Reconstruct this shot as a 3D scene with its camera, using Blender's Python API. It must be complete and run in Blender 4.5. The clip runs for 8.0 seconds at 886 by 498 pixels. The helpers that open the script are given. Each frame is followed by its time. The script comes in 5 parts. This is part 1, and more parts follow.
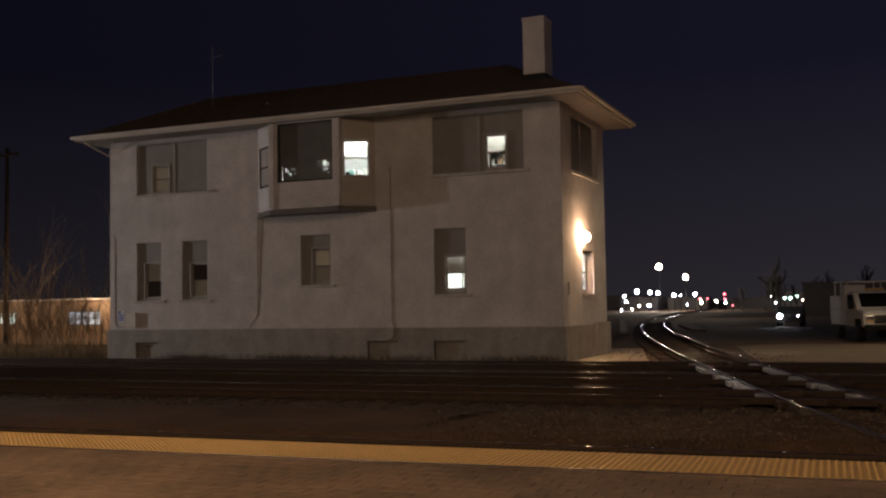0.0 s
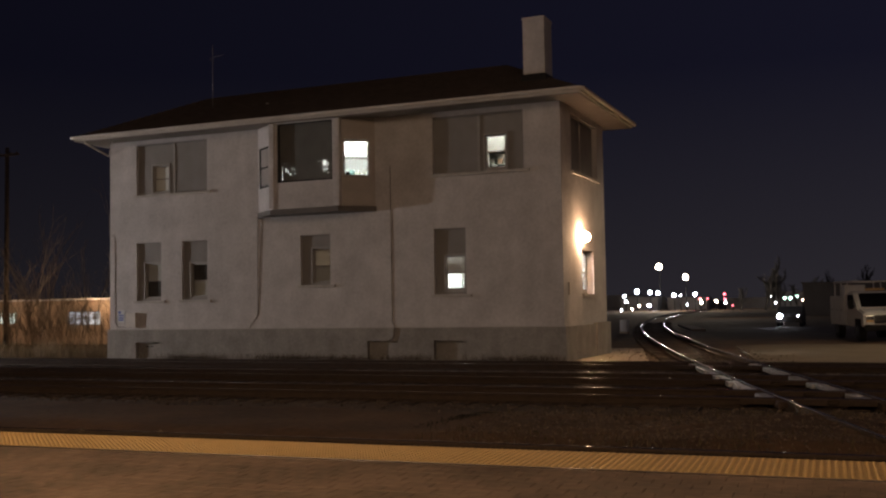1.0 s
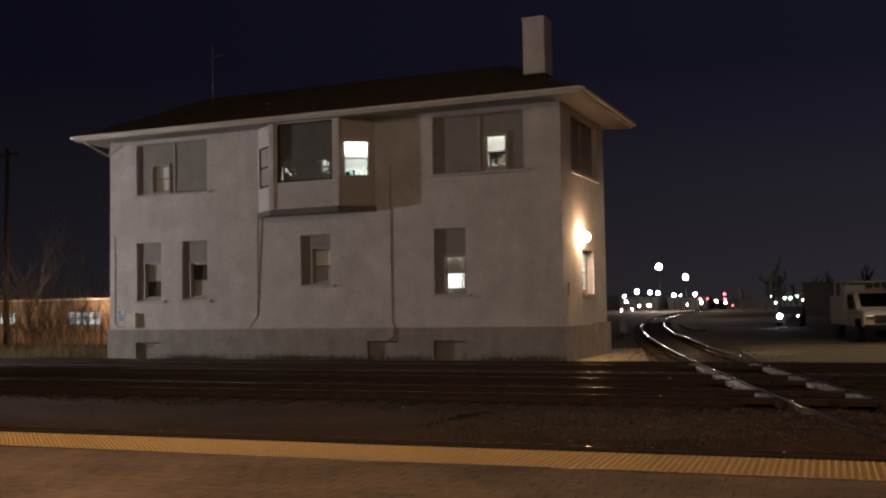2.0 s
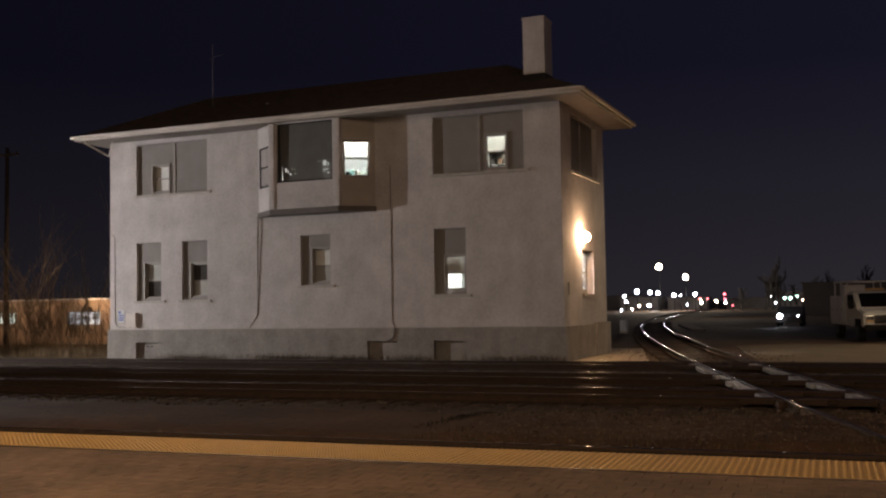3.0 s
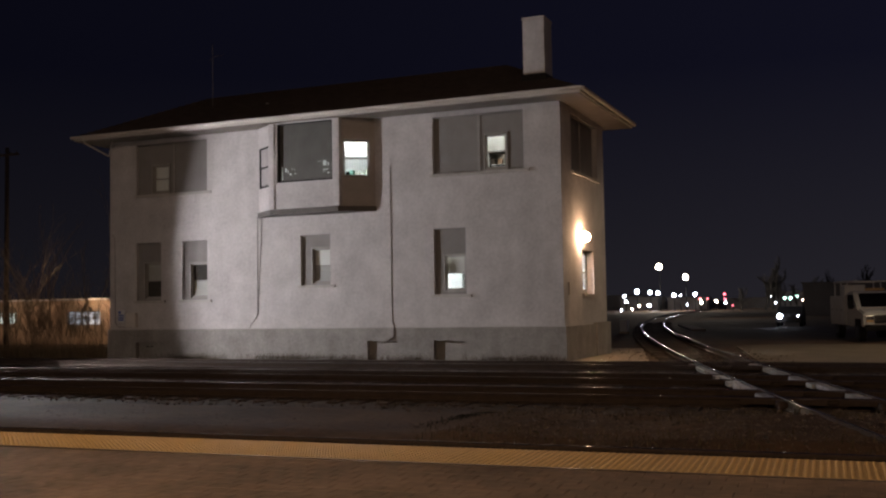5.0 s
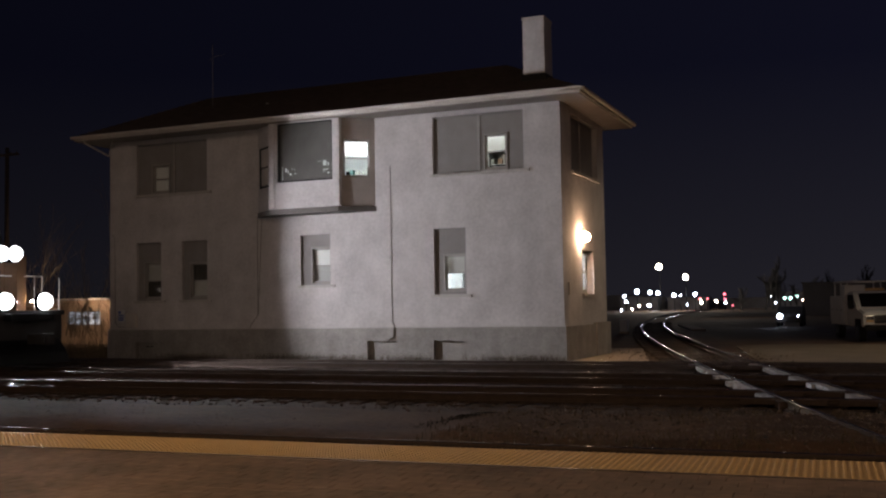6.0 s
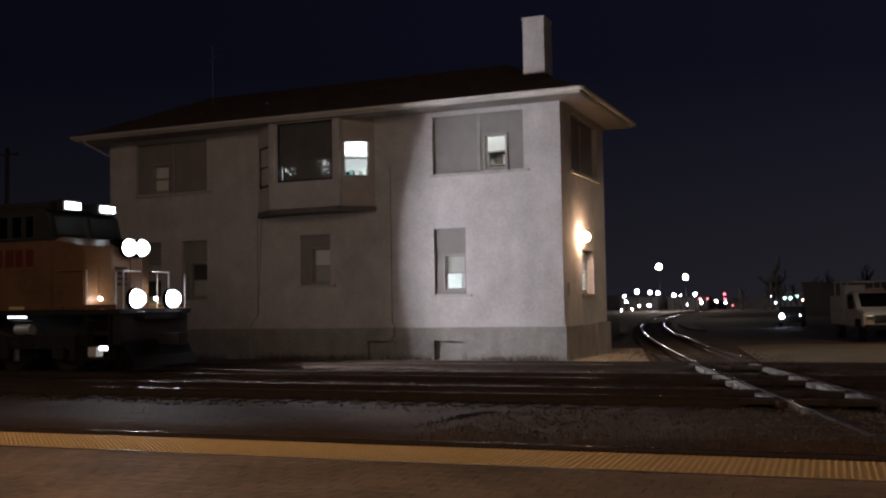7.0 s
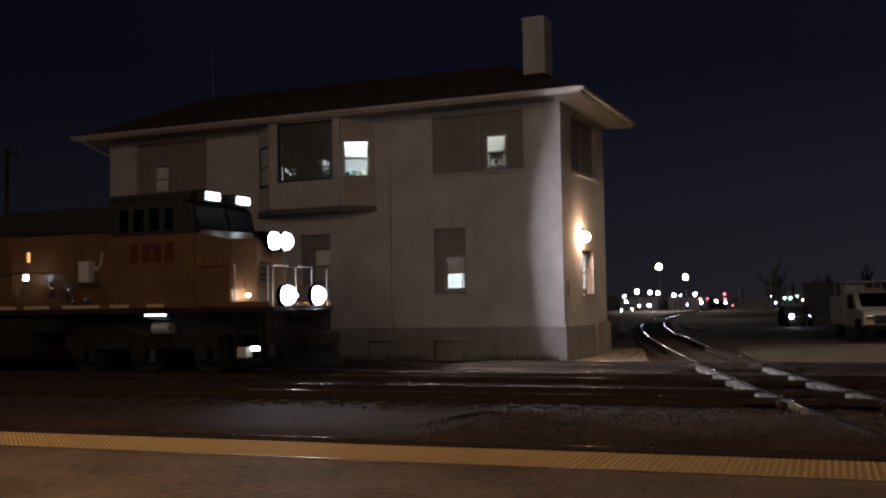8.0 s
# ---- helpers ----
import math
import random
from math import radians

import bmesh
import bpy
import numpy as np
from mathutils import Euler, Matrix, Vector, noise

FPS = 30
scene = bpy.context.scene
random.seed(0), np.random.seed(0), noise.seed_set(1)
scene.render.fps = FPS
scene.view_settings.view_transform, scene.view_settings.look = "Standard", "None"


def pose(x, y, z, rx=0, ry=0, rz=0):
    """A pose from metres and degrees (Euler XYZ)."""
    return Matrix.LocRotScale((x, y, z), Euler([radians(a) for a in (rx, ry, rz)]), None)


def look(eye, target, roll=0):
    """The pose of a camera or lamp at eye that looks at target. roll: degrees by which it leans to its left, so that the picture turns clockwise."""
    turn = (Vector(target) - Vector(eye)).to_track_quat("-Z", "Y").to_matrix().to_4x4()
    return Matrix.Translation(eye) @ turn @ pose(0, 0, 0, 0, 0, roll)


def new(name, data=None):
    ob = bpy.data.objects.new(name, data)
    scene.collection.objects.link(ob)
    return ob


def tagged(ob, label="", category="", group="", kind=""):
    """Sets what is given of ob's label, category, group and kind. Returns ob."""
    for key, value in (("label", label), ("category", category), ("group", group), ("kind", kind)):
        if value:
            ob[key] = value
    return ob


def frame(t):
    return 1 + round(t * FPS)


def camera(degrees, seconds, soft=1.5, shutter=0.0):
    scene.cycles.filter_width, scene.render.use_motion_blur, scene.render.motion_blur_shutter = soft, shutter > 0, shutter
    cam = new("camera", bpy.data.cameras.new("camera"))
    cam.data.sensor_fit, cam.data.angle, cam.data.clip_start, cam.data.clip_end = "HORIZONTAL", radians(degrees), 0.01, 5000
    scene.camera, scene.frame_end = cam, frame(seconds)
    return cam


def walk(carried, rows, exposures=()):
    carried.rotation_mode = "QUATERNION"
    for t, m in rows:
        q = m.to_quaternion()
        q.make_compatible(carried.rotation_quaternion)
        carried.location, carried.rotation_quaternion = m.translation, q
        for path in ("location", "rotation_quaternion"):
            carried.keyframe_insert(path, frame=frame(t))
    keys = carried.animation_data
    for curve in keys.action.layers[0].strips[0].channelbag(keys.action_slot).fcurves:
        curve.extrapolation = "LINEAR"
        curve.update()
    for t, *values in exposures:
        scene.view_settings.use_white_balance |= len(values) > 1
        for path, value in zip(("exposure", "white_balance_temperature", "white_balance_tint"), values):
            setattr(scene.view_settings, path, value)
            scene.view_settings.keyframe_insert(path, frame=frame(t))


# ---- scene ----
# camera on a tripod: it stands still
EYE = Vector((0.0, 0.0, 1.67))
AIM = EYE + 10 * Vector((math.cos(0.054) * math.sin(-0.3985), math.cos(0.054) * math.cos(-0.3985), math.sin(0.054)))
cam = camera(46.7, 8.0, soft=2.2)
walk(cam, [(0.0, look(EYE, AIM, -0.99)), (8.0, look(EYE, AIM, -0.99))],
     exposures=[(0.0, 0.0, 6500, 10), (3.0, 0.0, 6500, 10), (3.8, -0.08, 6450, 10), (4.7, -0.28, 6250, 10), (5.8, -0.54, 6000, 10), (8.0, -0.50, 5900, 10)])

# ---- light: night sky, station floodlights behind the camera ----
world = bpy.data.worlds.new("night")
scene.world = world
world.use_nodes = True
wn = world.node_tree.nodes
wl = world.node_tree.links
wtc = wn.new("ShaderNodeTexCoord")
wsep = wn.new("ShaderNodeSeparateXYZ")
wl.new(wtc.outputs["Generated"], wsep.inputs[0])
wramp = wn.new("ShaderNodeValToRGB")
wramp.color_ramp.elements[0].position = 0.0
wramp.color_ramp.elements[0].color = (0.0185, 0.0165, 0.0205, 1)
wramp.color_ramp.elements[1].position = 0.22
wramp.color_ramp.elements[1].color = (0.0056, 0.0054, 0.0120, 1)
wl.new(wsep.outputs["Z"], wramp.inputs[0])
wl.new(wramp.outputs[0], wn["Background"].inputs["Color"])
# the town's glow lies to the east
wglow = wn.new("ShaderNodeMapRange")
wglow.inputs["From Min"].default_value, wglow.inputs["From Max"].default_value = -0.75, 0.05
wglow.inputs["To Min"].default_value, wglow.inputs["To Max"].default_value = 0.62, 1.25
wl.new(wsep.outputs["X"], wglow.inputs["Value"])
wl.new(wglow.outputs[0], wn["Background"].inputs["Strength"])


def lamp(name, place, power, colour, radius):
    data = bpy.data.lights.new(name, "POINT")
    data.energy, data.color, data.shadow_soft_size = power, colour, radius
    ob = new(name, data)
    ob.location = place
    return ob


lamp("flood_light", (-22, -20, 20), 4300, (1.0, 0.71, 0.48), 6.0)
lamp("flood_light", (20, -22, 18), 7700, (1.0, 0.69, 0.45), 5.0)
# invented area lights, out of view, that warm up the platform
for px, power in ((-9.5, 410), (1.5, 125)):
    data = bpy.data.lights.new("platform_fill", "AREA")
    data.energy, data.color, data.shape, data.size, data.size_y = power, (1.0, 0.64, 0.31), "RECTANGLE", 6.0, 0.5
    new("platform_fill", data).matrix_basis = look((px, 3.0, 6.0), (px, 5.5, 0.2))
data = bpy.data.lights.new("yard_light", "SPOT")
data.energy, data.color, data.shadow_soft_size, data.spot_size, data.spot_blend = 1800, (1.0, 0.74, 0.46), 0.2, radians(110), 0.4
new("yard_light", data).matrix_basis = look((5, 39, 9), (0, 38.5, 0))
# the lamps of the far street
for place, power in (((-36, 186, 7.5), 7000), ((-14, 108, 6), 500)):
    lamp("street_light", place, power, (1.0, 0.86, 0.70), 0.3)


# ---- materials ----
def mat(name, base, rough=0.7, metal=0.0, vary=0.25, scale=3.0, fine=40.0, bump=0.15, dark=None, depth=0.02, island=0.0, objvary=0.0, streak=0.0):
    """Base colour broken by coarse and fine noise, with relief."""
    m = bpy.data.materials.new(name)
    m.use_nodes = True
    n, l = m.node_tree.nodes, m.node_tree.links
    b = n["Principled BSDF"]
    tc = n.new("ShaderNodeTexCoord")
    big = n.new("ShaderNodeTexNoise")
    big.inputs["Scale"].default_value, big.inputs["Detail"].default_value = scale, 6
    small = n.new("ShaderNodeTexNoise")
    small.inputs["Scale"].default_value, small.inputs["Detail"].default_value = fine, 4
    for t in (big, small):
        l.new(tc.outputs["Object"], t.inputs["Vector"])
    mixf = n.new("ShaderNodeMath")
    mixf.operation = "MULTIPLY_ADD"
    l.new(small.outputs["Fac"], mixf.inputs[0])
    mixf.inputs[1].default_value = 0.4
    add = n.new("ShaderNodeMath")
    add.operation = "MULTIPLY"
    l.new(big.outputs["Fac"], add.inputs[0])
    add.inputs[1].default_value = 0.6
    l.new(add.outputs[0], mixf.inputs[2])
    fac = mixf.outputs[0]
    ramp = n.new("ShaderNodeValToRGB")
    lo = dark if dark else tuple(c * (1 - vary) for c in base)
    hi = tuple(min(1, c * (1 + vary * 0.5)) for c in base)
    ramp.color_ramp.elements[0].position, ramp.color_ramp.elements[0].color = 0.32, (*lo, 1)
    ramp.color_ramp.elements[1].position, ramp.color_ramp.elements[1].color = 0.68, (*hi, 1)
    l.new(fac, ramp.inputs[0])
    out = ramp.outputs[0]
    if island or objvary:
        src = n.new("ShaderNodeNewGeometry").outputs["Random Per Island"] if island else n.new("ShaderNodeObjectInfo").outputs["Random"]
        mr = n.new("ShaderNodeMapRange")
        v = island or objvary
        mr.inputs["To Min"].default_value, mr.inputs["To Max"].default_value = 1 - v, 1 + v
        l.new(src, mr.inputs["Value"])
        hsv = n.new("ShaderNodeHueSaturation")
        l.new(out, hsv.inputs["Color"])
        l.new(mr.outputs[0], hsv.inputs["Value"])
        out = hsv.outputs[0]
    if streak:
        mp = n.new("ShaderNodeMapping")
        mp.inputs["Scale"].default_value = (1.3, 1.3, 0.3)
        l.new(tc.outputs["Object"], mp.inputs["Vector"])
        run = n.new("ShaderNodeTexNoise")
        run.inputs["Scale"].default_value, run.inputs["Detail"].default_value = 1.6, 7
        l.new(mp.outputs[0], run.inputs["Vector"])
        r2 = n.new("ShaderNodeMapRange")
        r2.inputs["From Min"].default_value, r2.inputs["From Max"].default_value = 0.35, 0.65
        r2.inputs["To Min"].default_value, r2.inputs["To Max"].default_value = 1 - streak, 1.0 + streak * 0.3
        l.new(run.outputs["Fac"], r2.inputs["Value"])
        h2 = n.new("ShaderNodeHueSaturation")
        l.new(out, h2.inputs["Color"])
        l.new(r2.outputs[0], h2.inputs["Value"])
        out = h2.outputs[0]
    l.new(out, b.inputs["Base Color"])
    b.inputs["Roughness"].default_value, b.inputs["Metallic"].default_value = rough, metal
    if bump:
        bp = n.new("ShaderNodeBump")
        bp.inputs["Strength"].default_value, bp.inputs["Distance"].default_value = bump, depth
        l.new(fac, bp.inputs["Height"])
        l.new(bp.outputs[0], b.inputs["Normal"])
    return m


def glow(name, colour, strength):
    m = bpy.data.materials.new(name)
    m.use_nodes = True
    b = m.node_tree.nodes["Principled BSDF"]
    b.inputs["Base Color"].default_value = (0.8, 0.8, 0.8, 1)
    b.inputs["Emission Color"].default_value = (*colour, 1)
    b.inputs["Emission Strength"].default_value = strength
    return m


def glass(name, tint=(0.9, 0.95, 0.95), rough=0.02):
    m = bpy.data.materials.new(name)
    m.use_nodes = True
    n, l = m.node_tree.nodes, m.node_tree.links
    tr = n.new("ShaderNodeBsdfTransparent")
    tr.inputs[0].default_value = (*tint, 1)
    gl = n.new("ShaderNodeBsdfGlossy")
    gl.inputs["Roughness"].default_value = rough
    fr = n.new("ShaderNodeFresnel")
    fr.inputs[0].default_value = 1.5
    mx = n.new("ShaderNodeMixShader")
    l.new(fr.outputs[0], mx.inputs[0])
    l.new(tr.outputs[0], mx.inputs[1])
    l.new(gl.outputs[0], mx.inputs[2])
    l.new(mx.outputs[0], n["Material Output"].inputs["Surface"])
    return m


STUCCO = mat("stucco", (0.585, 0.55, 0.54), 0.9, vary=0.22, scale=1.3, fine=9, bump=0.5, depth=0.015, streak=0.06)
PLINTH = mat("plinth_concrete", (0.345, 0.32, 0.30), 0.92, vary=0.3, scale=1.6, fine=12, bump=0.5, depth=0.02, streak=0.14)
SILL = mat("sill_concrete", (0.50, 0.47, 0.44), 0.9, vary=0.2, scale=4, fine=40)
BOARD = mat("painted_board", (0.27, 0.25, 0.24), 0.75, vary=0.18, scale=1.5, fine=30, bump=0.1, streak=0.06)
SASH = mat("sash_paint", (0.33, 0.31, 0.29), 0.6, vary=0.15, scale=5)
# stucco made darker and browner, painting in the shading of the bay's right side
BAYSHADED = mat("bay_stucco_shaded", (0.46, 0.41, 0.37), 0.8, vary=0.15, scale=2)
TRIMW = mat("gutter_paint", (0.62, 0.57, 0.52), 0.5, vary=0.15, scale=2)
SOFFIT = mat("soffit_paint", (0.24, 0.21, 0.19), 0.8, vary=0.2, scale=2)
ROOF = mat("roof_shingle", (0.085, 0.064, 0.056), 0.92, vary=0.4, scale=3, fine=25, bump=0.5)
LEAD = mat("dark_flashing", (0.012, 0.011, 0.011), 0.7)
PIPE = mat("conduit", (0.30, 0.275, 0.26), 0.6, vary=0.3, scale=6)
GLASS = glass("window_glass")
BLIND = mat("roller_blind", (0.78, 0.76, 0.70), 0.9, vary=0.06, scale=3)
nb_, lb_ = BLIND.node_tree.nodes, BLIND.node_tree.links
trb = nb_.new("ShaderNodeBsdfTranslucent")
trb.inputs[0].default_value = (0.78, 0.78, 0.72, 1)
mxb = nb_.new("ShaderNodeMixShader")
mxb.inputs[0].default_value = 0.45
lb_.new(nb_["Principled BSDF"].outputs[0], mxb.inputs[1])
lb_.new(trb.outputs[0], mxb.inputs[2])
lb_.new(mxb.outputs[0], nb_["Material Output"].inputs["Surface"])
ROOMWALL = mat("room_paint", (0.70, 0.70, 0.67), 0.9, vary=0.1, scale=1)
DARKROOM = mat("dark_room", (0.05, 0.045, 0.04), 0.9)
STEEL = mat("rail_steel", (0.56, 0.55, 0.54), 0.09, 1.0, vary=0.25, scale=5, bump=0)
RUST = mat("rail_rust", (0.052, 0.033, 0.023), 0.9, 0.0, vary=0.4, scale=8)
TIE = mat("tie_wood", (0.072, 0.053, 0.041), 0.9, vary=0.5, scale=5, fine=40, bump=0.5, objvary=0.4)
BALLAST = mat("ballast", (0.105, 0.079, 0.063), 0.95, vary=0.5, scale=2, fine=14, bump=1.0, depth=0.05)
STONE = mat("ballast_stone", (0.115, 0.086, 0.068), 0.9, vary=0.3, scale=3, fine=40, island=0.6)
GROUND = mat("dirt_ground", (0.098, 0.054, 0.028), 0.83, vary=0.62, scale=0.55, fine=7, bump=0.9, depth=0.04)
ROAD = mat("gravel_road", (0.16, 0.128, 0.09), 0.95, vary=0.3, scale=0.8, fine=12, bump=0.6, depth=0.03)
PADC = mat("concrete_pad", (0.36, 0.30, 0.24), 0.9, vary=0.25, scale=1.5, fine=15)
PLATFORM = mat("platform_concrete", (0.20, 0.140, 0.105), 0.85, vary=0.62, scale=1.1, fine=9, bump=0.4, depth=0.012)


def paver_mat(name, **kw):
    """Paver concrete whose stains run on from paver to paver."""
    m = mat(name, (0.215, 0.152, 0.114), 0.72, vary=0.6, scale=1.1, fine=9, bump=0.4, depth=0.012, **kw)
    n, l = m.node_tree.nodes, m.node_tree.links
    where = n.new("ShaderNodeNewGeometry").outputs["Position"]
    for node in list(n):
        if node.type == "TEX_NOISE":
            l.new(where, node.inputs["Vector"])
    return m


PAVER = paver_mat("paver_concrete", objvary=0.09)
PAVERFIELD = paver_mat("paver_field_concrete", island=0.09)
TACTILE = mat("tactile_yellow", (0.56, 0.38, 0.17), 0.55, vary=0.28, scale=1.4, fine=30, bump=0.2, depth=0.01)
GRASS = mat("dead_grass", (0.085, 0.062, 0.036), 0.95, vary=0.4, scale=2, island=0.4)
CRACKBLADES = mat("dark_crack_blades", (0.022, 0.018, 0.013), 0.95, vary=0.4, scale=2, island=0.4)
EDGEGRASS = mat("tall_dry_grass", (0.26, 0.19, 0.11), 0.95, vary=0.4, scale=2, island=0.4)
BARK = mat("bark", (0.40, 0.31, 0.22), 0.95, vary=0.4, scale=6)
BLACK = mat("black_paint", (0.007, 0.007, 0.008), 0.55, vary=0.3, scale=4)
HOOD = mat("lamp_hood_black", (0.002, 0.002, 0.002), 1.0, vary=0.1, bump=0)
HOOD.node_tree.nodes["Principled BSDF"].inputs["Specular IOR Level"].default_value = 0.0
DIMBROWN = mat("dim_brown", (0.075, 0.065, 0.058), 0.95, vary=0.3, scale=6)
BLACK.node_tree.nodes["Principled BSDF"].inputs["Specular IOR Level"].default_value = 0.15
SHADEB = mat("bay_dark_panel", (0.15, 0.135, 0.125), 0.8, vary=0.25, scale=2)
OPAQUE = mat("opaque_blind", (0.55, 0.53, 0.50), 0.9, vary=0.08, scale=3)
YELLOW = mat("loco_yellow", (0.21, 0.115, 0.058), 0.3, vary=0.35, scale=1.2, fine=14, bump=0.05)
GREYP = mat("loco_grey", (0.035, 0.034, 0.034), 0.6, vary=0.3, scale=2)
REDP = mat("loco_red", (0.15, 0.022, 0.02), 0.6, vary=0.2, scale=5)
UNDER = mat("loco_underframe", (0.022, 0.020, 0.019), 0.85, vary=0.5, scale=3)
WHITEP = mat("handrail_white", (0.75, 0.74, 0.72), 0.5, vary=0.1, scale=5)
WORN = mat("worn_guard_steel", (0.46, 0.45, 0.44), 0.3, 0.4, vary=0.6, scale=2.2, fine=14, bump=0.4, depth=0.02)
CHROME = mat("worn_metal", (0.55, 0.54, 0.52), 0.22, 1.0, vary=0.2, scale=6)
POLISH = mat("polished_fitting", (0.78, 0.77, 0.76), 0.16, 0.9, vary=0.15, scale=6, bump=0.05)
TRUCKW = mat("truck_white", (0.62, 0.63, 0.64), 0.45, vary=0.12, scale=3)
BRICK = mat("orange_brick", (0.40, 0.275, 0.19), 0.9, vary=0.3, scale=1.2, fine=14)
FARDARK = mat("far_dark_twigs", (0.05, 0.045, 0.042), 0.95, vary=0.3, scale=1)
DIRTSTONE = mat("dirt_stone", (0.10, 0.066, 0.042), 0.95, vary=0.3, scale=3, fine=40, island=0.45)
DARKBLD = mat("dark_cladding", (0.13, 0.12, 0.125), 0.9, vary=0.3, scale=0.5)


# ---- mesh helpers ----
def box(bm, x0, x1, y0, y1, z0, z1, bevel=0.0):
    r = bmesh.ops.create_cube(bm, size=1.0)
    for v in r["verts"]:
        v.co = Vector((x0 + (v.co.x + 0.5) * (x1 - x0), y0 + (v.co.y + 0.5) * (y1 - y0), z0 + (v.co.z + 0.5) * (z1 - z0)))
    if bevel:
        es = {e for v in r["verts"] for e in v.link_edges}
        bmesh.ops.bevel(bm, geom=list(es), offset=bevel, segments=2, affect="EDGES", profile=0.6)
    return bm


def boxes(*specs, bevel=0.0):
    bm = bmesh.new()
    for s in specs:
        box(bm, *s, bevel=bevel)
    return bm


def cyl(bm, a, b, r0, r1=None, seg=12):
    a, b = Vector(a), Vector(b)
    r1 = r0 if r1 is None else r1
    d = b - a
    m = Matrix.Translation((a + b) / 2) @ d.to_track_quat("Z", "Y").to_matrix().to_4x4()
    bmesh.ops.create_cone(bm, cap_ends=True, segments=seg, radius1=r0, radius2=r1, depth=d.length, matrix=m)
    return bm


def tube(points, r, seg=8):
    bm = bmesh.new()
    for a, b in zip(points, points[1:]):
        cyl(bm, a, b, r, seg=seg)
    for p in points[1:-1]:
        bmesh.ops.create_uvsphere(bm, u_segments=seg, v_segments=5, radius=r, matrix=Matrix.Translation(p))
    return bm


def prism(bm, outline, y0, y1):
    """An outline in x and z, drawn out from y0 to y1."""
    a = [bm.verts.new((x, y0, z)) for x, z in outline]
    b = [bm.verts.new((x, y1, z)) for x, z in outline]
    bm.faces.new(a)
    bm.faces.new(b[::-1])
    for i in range(len(a)):
        j = (i + 1) % len(a)
        bm.faces.new((a[j], a[i], b[i], b[j]))
    bmesh.ops.recalc_face_normals(bm, faces=bm.faces[:])
    return bm


def mesh_of(bm, material, smooth=False):
    bmesh.ops.recalc_face_normals(bm, faces=bm.faces[:])
    me = bpy.data.meshes.new("mesh")
    bm.to_mesh(me)
    bm.free()
    me.materials.append(material)
    if smooth:
        for p in me.polygons:
            p.use_smooth = True
    return me


def part(name, bm, material, parent, label="", smooth=False):
    ob = new(name, mesh_of(bm, material, smooth))
    ob.parent = parent
    if label:
        ob["label"] = label
    return ob


def thing(name, bm, material, label, category, group="", kind="", smooth=False):
    return tagged(new(name, mesh_of(bm, material, smooth)), label, category, group, kind)


def holder(name, label, category, at=(0, 0, 0), group="", kind=""):
    ob = new(name)
    ob.location = at
    ob.empty_display_size = 0.2
    return tagged(ob, label, category, group, kind)


def pierced(u0, u1, v0, v1, holes, thick, put):
    """A slab with rectangular holes; put(u, v, w) gives the place, w from 0 at the face to thick at the back."""
    bm = bmesh.new()
    us = sorted({u0, u1, *(h[0] for h in holes), *(h[1] for h in holes)})
    vs = sorted({v0, v1, *(h[2] for h in holes), *(h[3] for h in holes)})
    solid = {}
    for i in range(len(us) - 1):
        for j in range(len(vs) - 1):
            cu, cv = (us[i] + us[i + 1]) / 2, (vs[j] + vs[j + 1]) / 2
            solid[i, j] = not any(h[0] < cu < h[1] and h[2] < cv < h[3] for h in holes)
    made = {}

    def vert(i, j, w):
        if (i, j, w) not in made:
            made[i, j, w] = bm.verts.new(put(us[i], vs[j], w))
        return made[i, j, w]

    for (i, j), s in solid.items():
        if not s:
            continue
        for w in (0, thick):
            bm.faces.new([vert(i, j, w), vert(i + 1, j, w), vert(i + 1, j + 1, w), vert(i, j + 1, w)])
        for (di, dj), (a, b) in {(-1, 0): ((0, 0), (0, 1)), (1, 0): ((1, 0), (1, 1)), (0, -1): ((0, 0), (1, 0)), (0, 1): ((0, 1), (1, 1))}.items():
            if not solid.get((i + di, j + dj), False):
                bm.faces.new([vert(i + a[0], j + a[1], 0), vert(i + b[0], j + b[1], 0), vert(i + b[0], j + b[1], thick), vert(i + a[0], j + a[1], thick)])
    return bm


def sweep(path, profile, up=Vector((0, 0, 1)), caps=True):
    """A profile (sideways, up) drawn along a path of points."""
    bm = bmesh.new()
    rings = []
    for i, p in enumerate(path):
        d = (Vector(path[min(i + 1, len(path) - 1)]) - Vector(path[max(i - 1, 0)])).normalized()
        side = d.cross(up).normalized()
        rings.append([bm.verts.new(Vector(p) + side * a + up * b) for a, b in profile])
    for r, s in zip(rings, rings[1:]):
        for k in range(len(profile)):
            m = (k + 1) % len(profile)
            bm.faces.new((r[k], r[m], s[m], s[k]))
    if caps:
        bm.faces.new(rings[0])
        bm.faces.new(rings[-1][::-1])
    return bm


# ---- ground ----
def hill(x, y):
    """Height of the ground: a low verge between the near tracks, flat elsewhere."""
    n = noise.noise((x * 0.35, y * 0.35, 0.0)) * 0.035 + noise.noise((x * 1.9, y * 1.9, 3.0)) * 0.014
    if 7.6 < y < 36 and -60 < x < 20:
        n += noise.noise((x * 5.0, y * 5.0, 7.0)) * 0.012
    verge = max(0.0, min(1.0, (y - 12.6) / 0.7)) * max(0.0, min(1.0, (17.1 - y) / 0.9))
    right = 0.5 + 0.5 * math.tanh((x + 5.6 - 0.25 * (y - 14)) * 1.5)
    return -0.27 + n + verge * (0.13 + 0.085 * right * max(0.0, min(1.0, (x + 3.2) / 1.5)) + (0.05 * noise.noise((x * 3.0, y * 3.0, 9.0)) if right > 0.4 else 0.0))


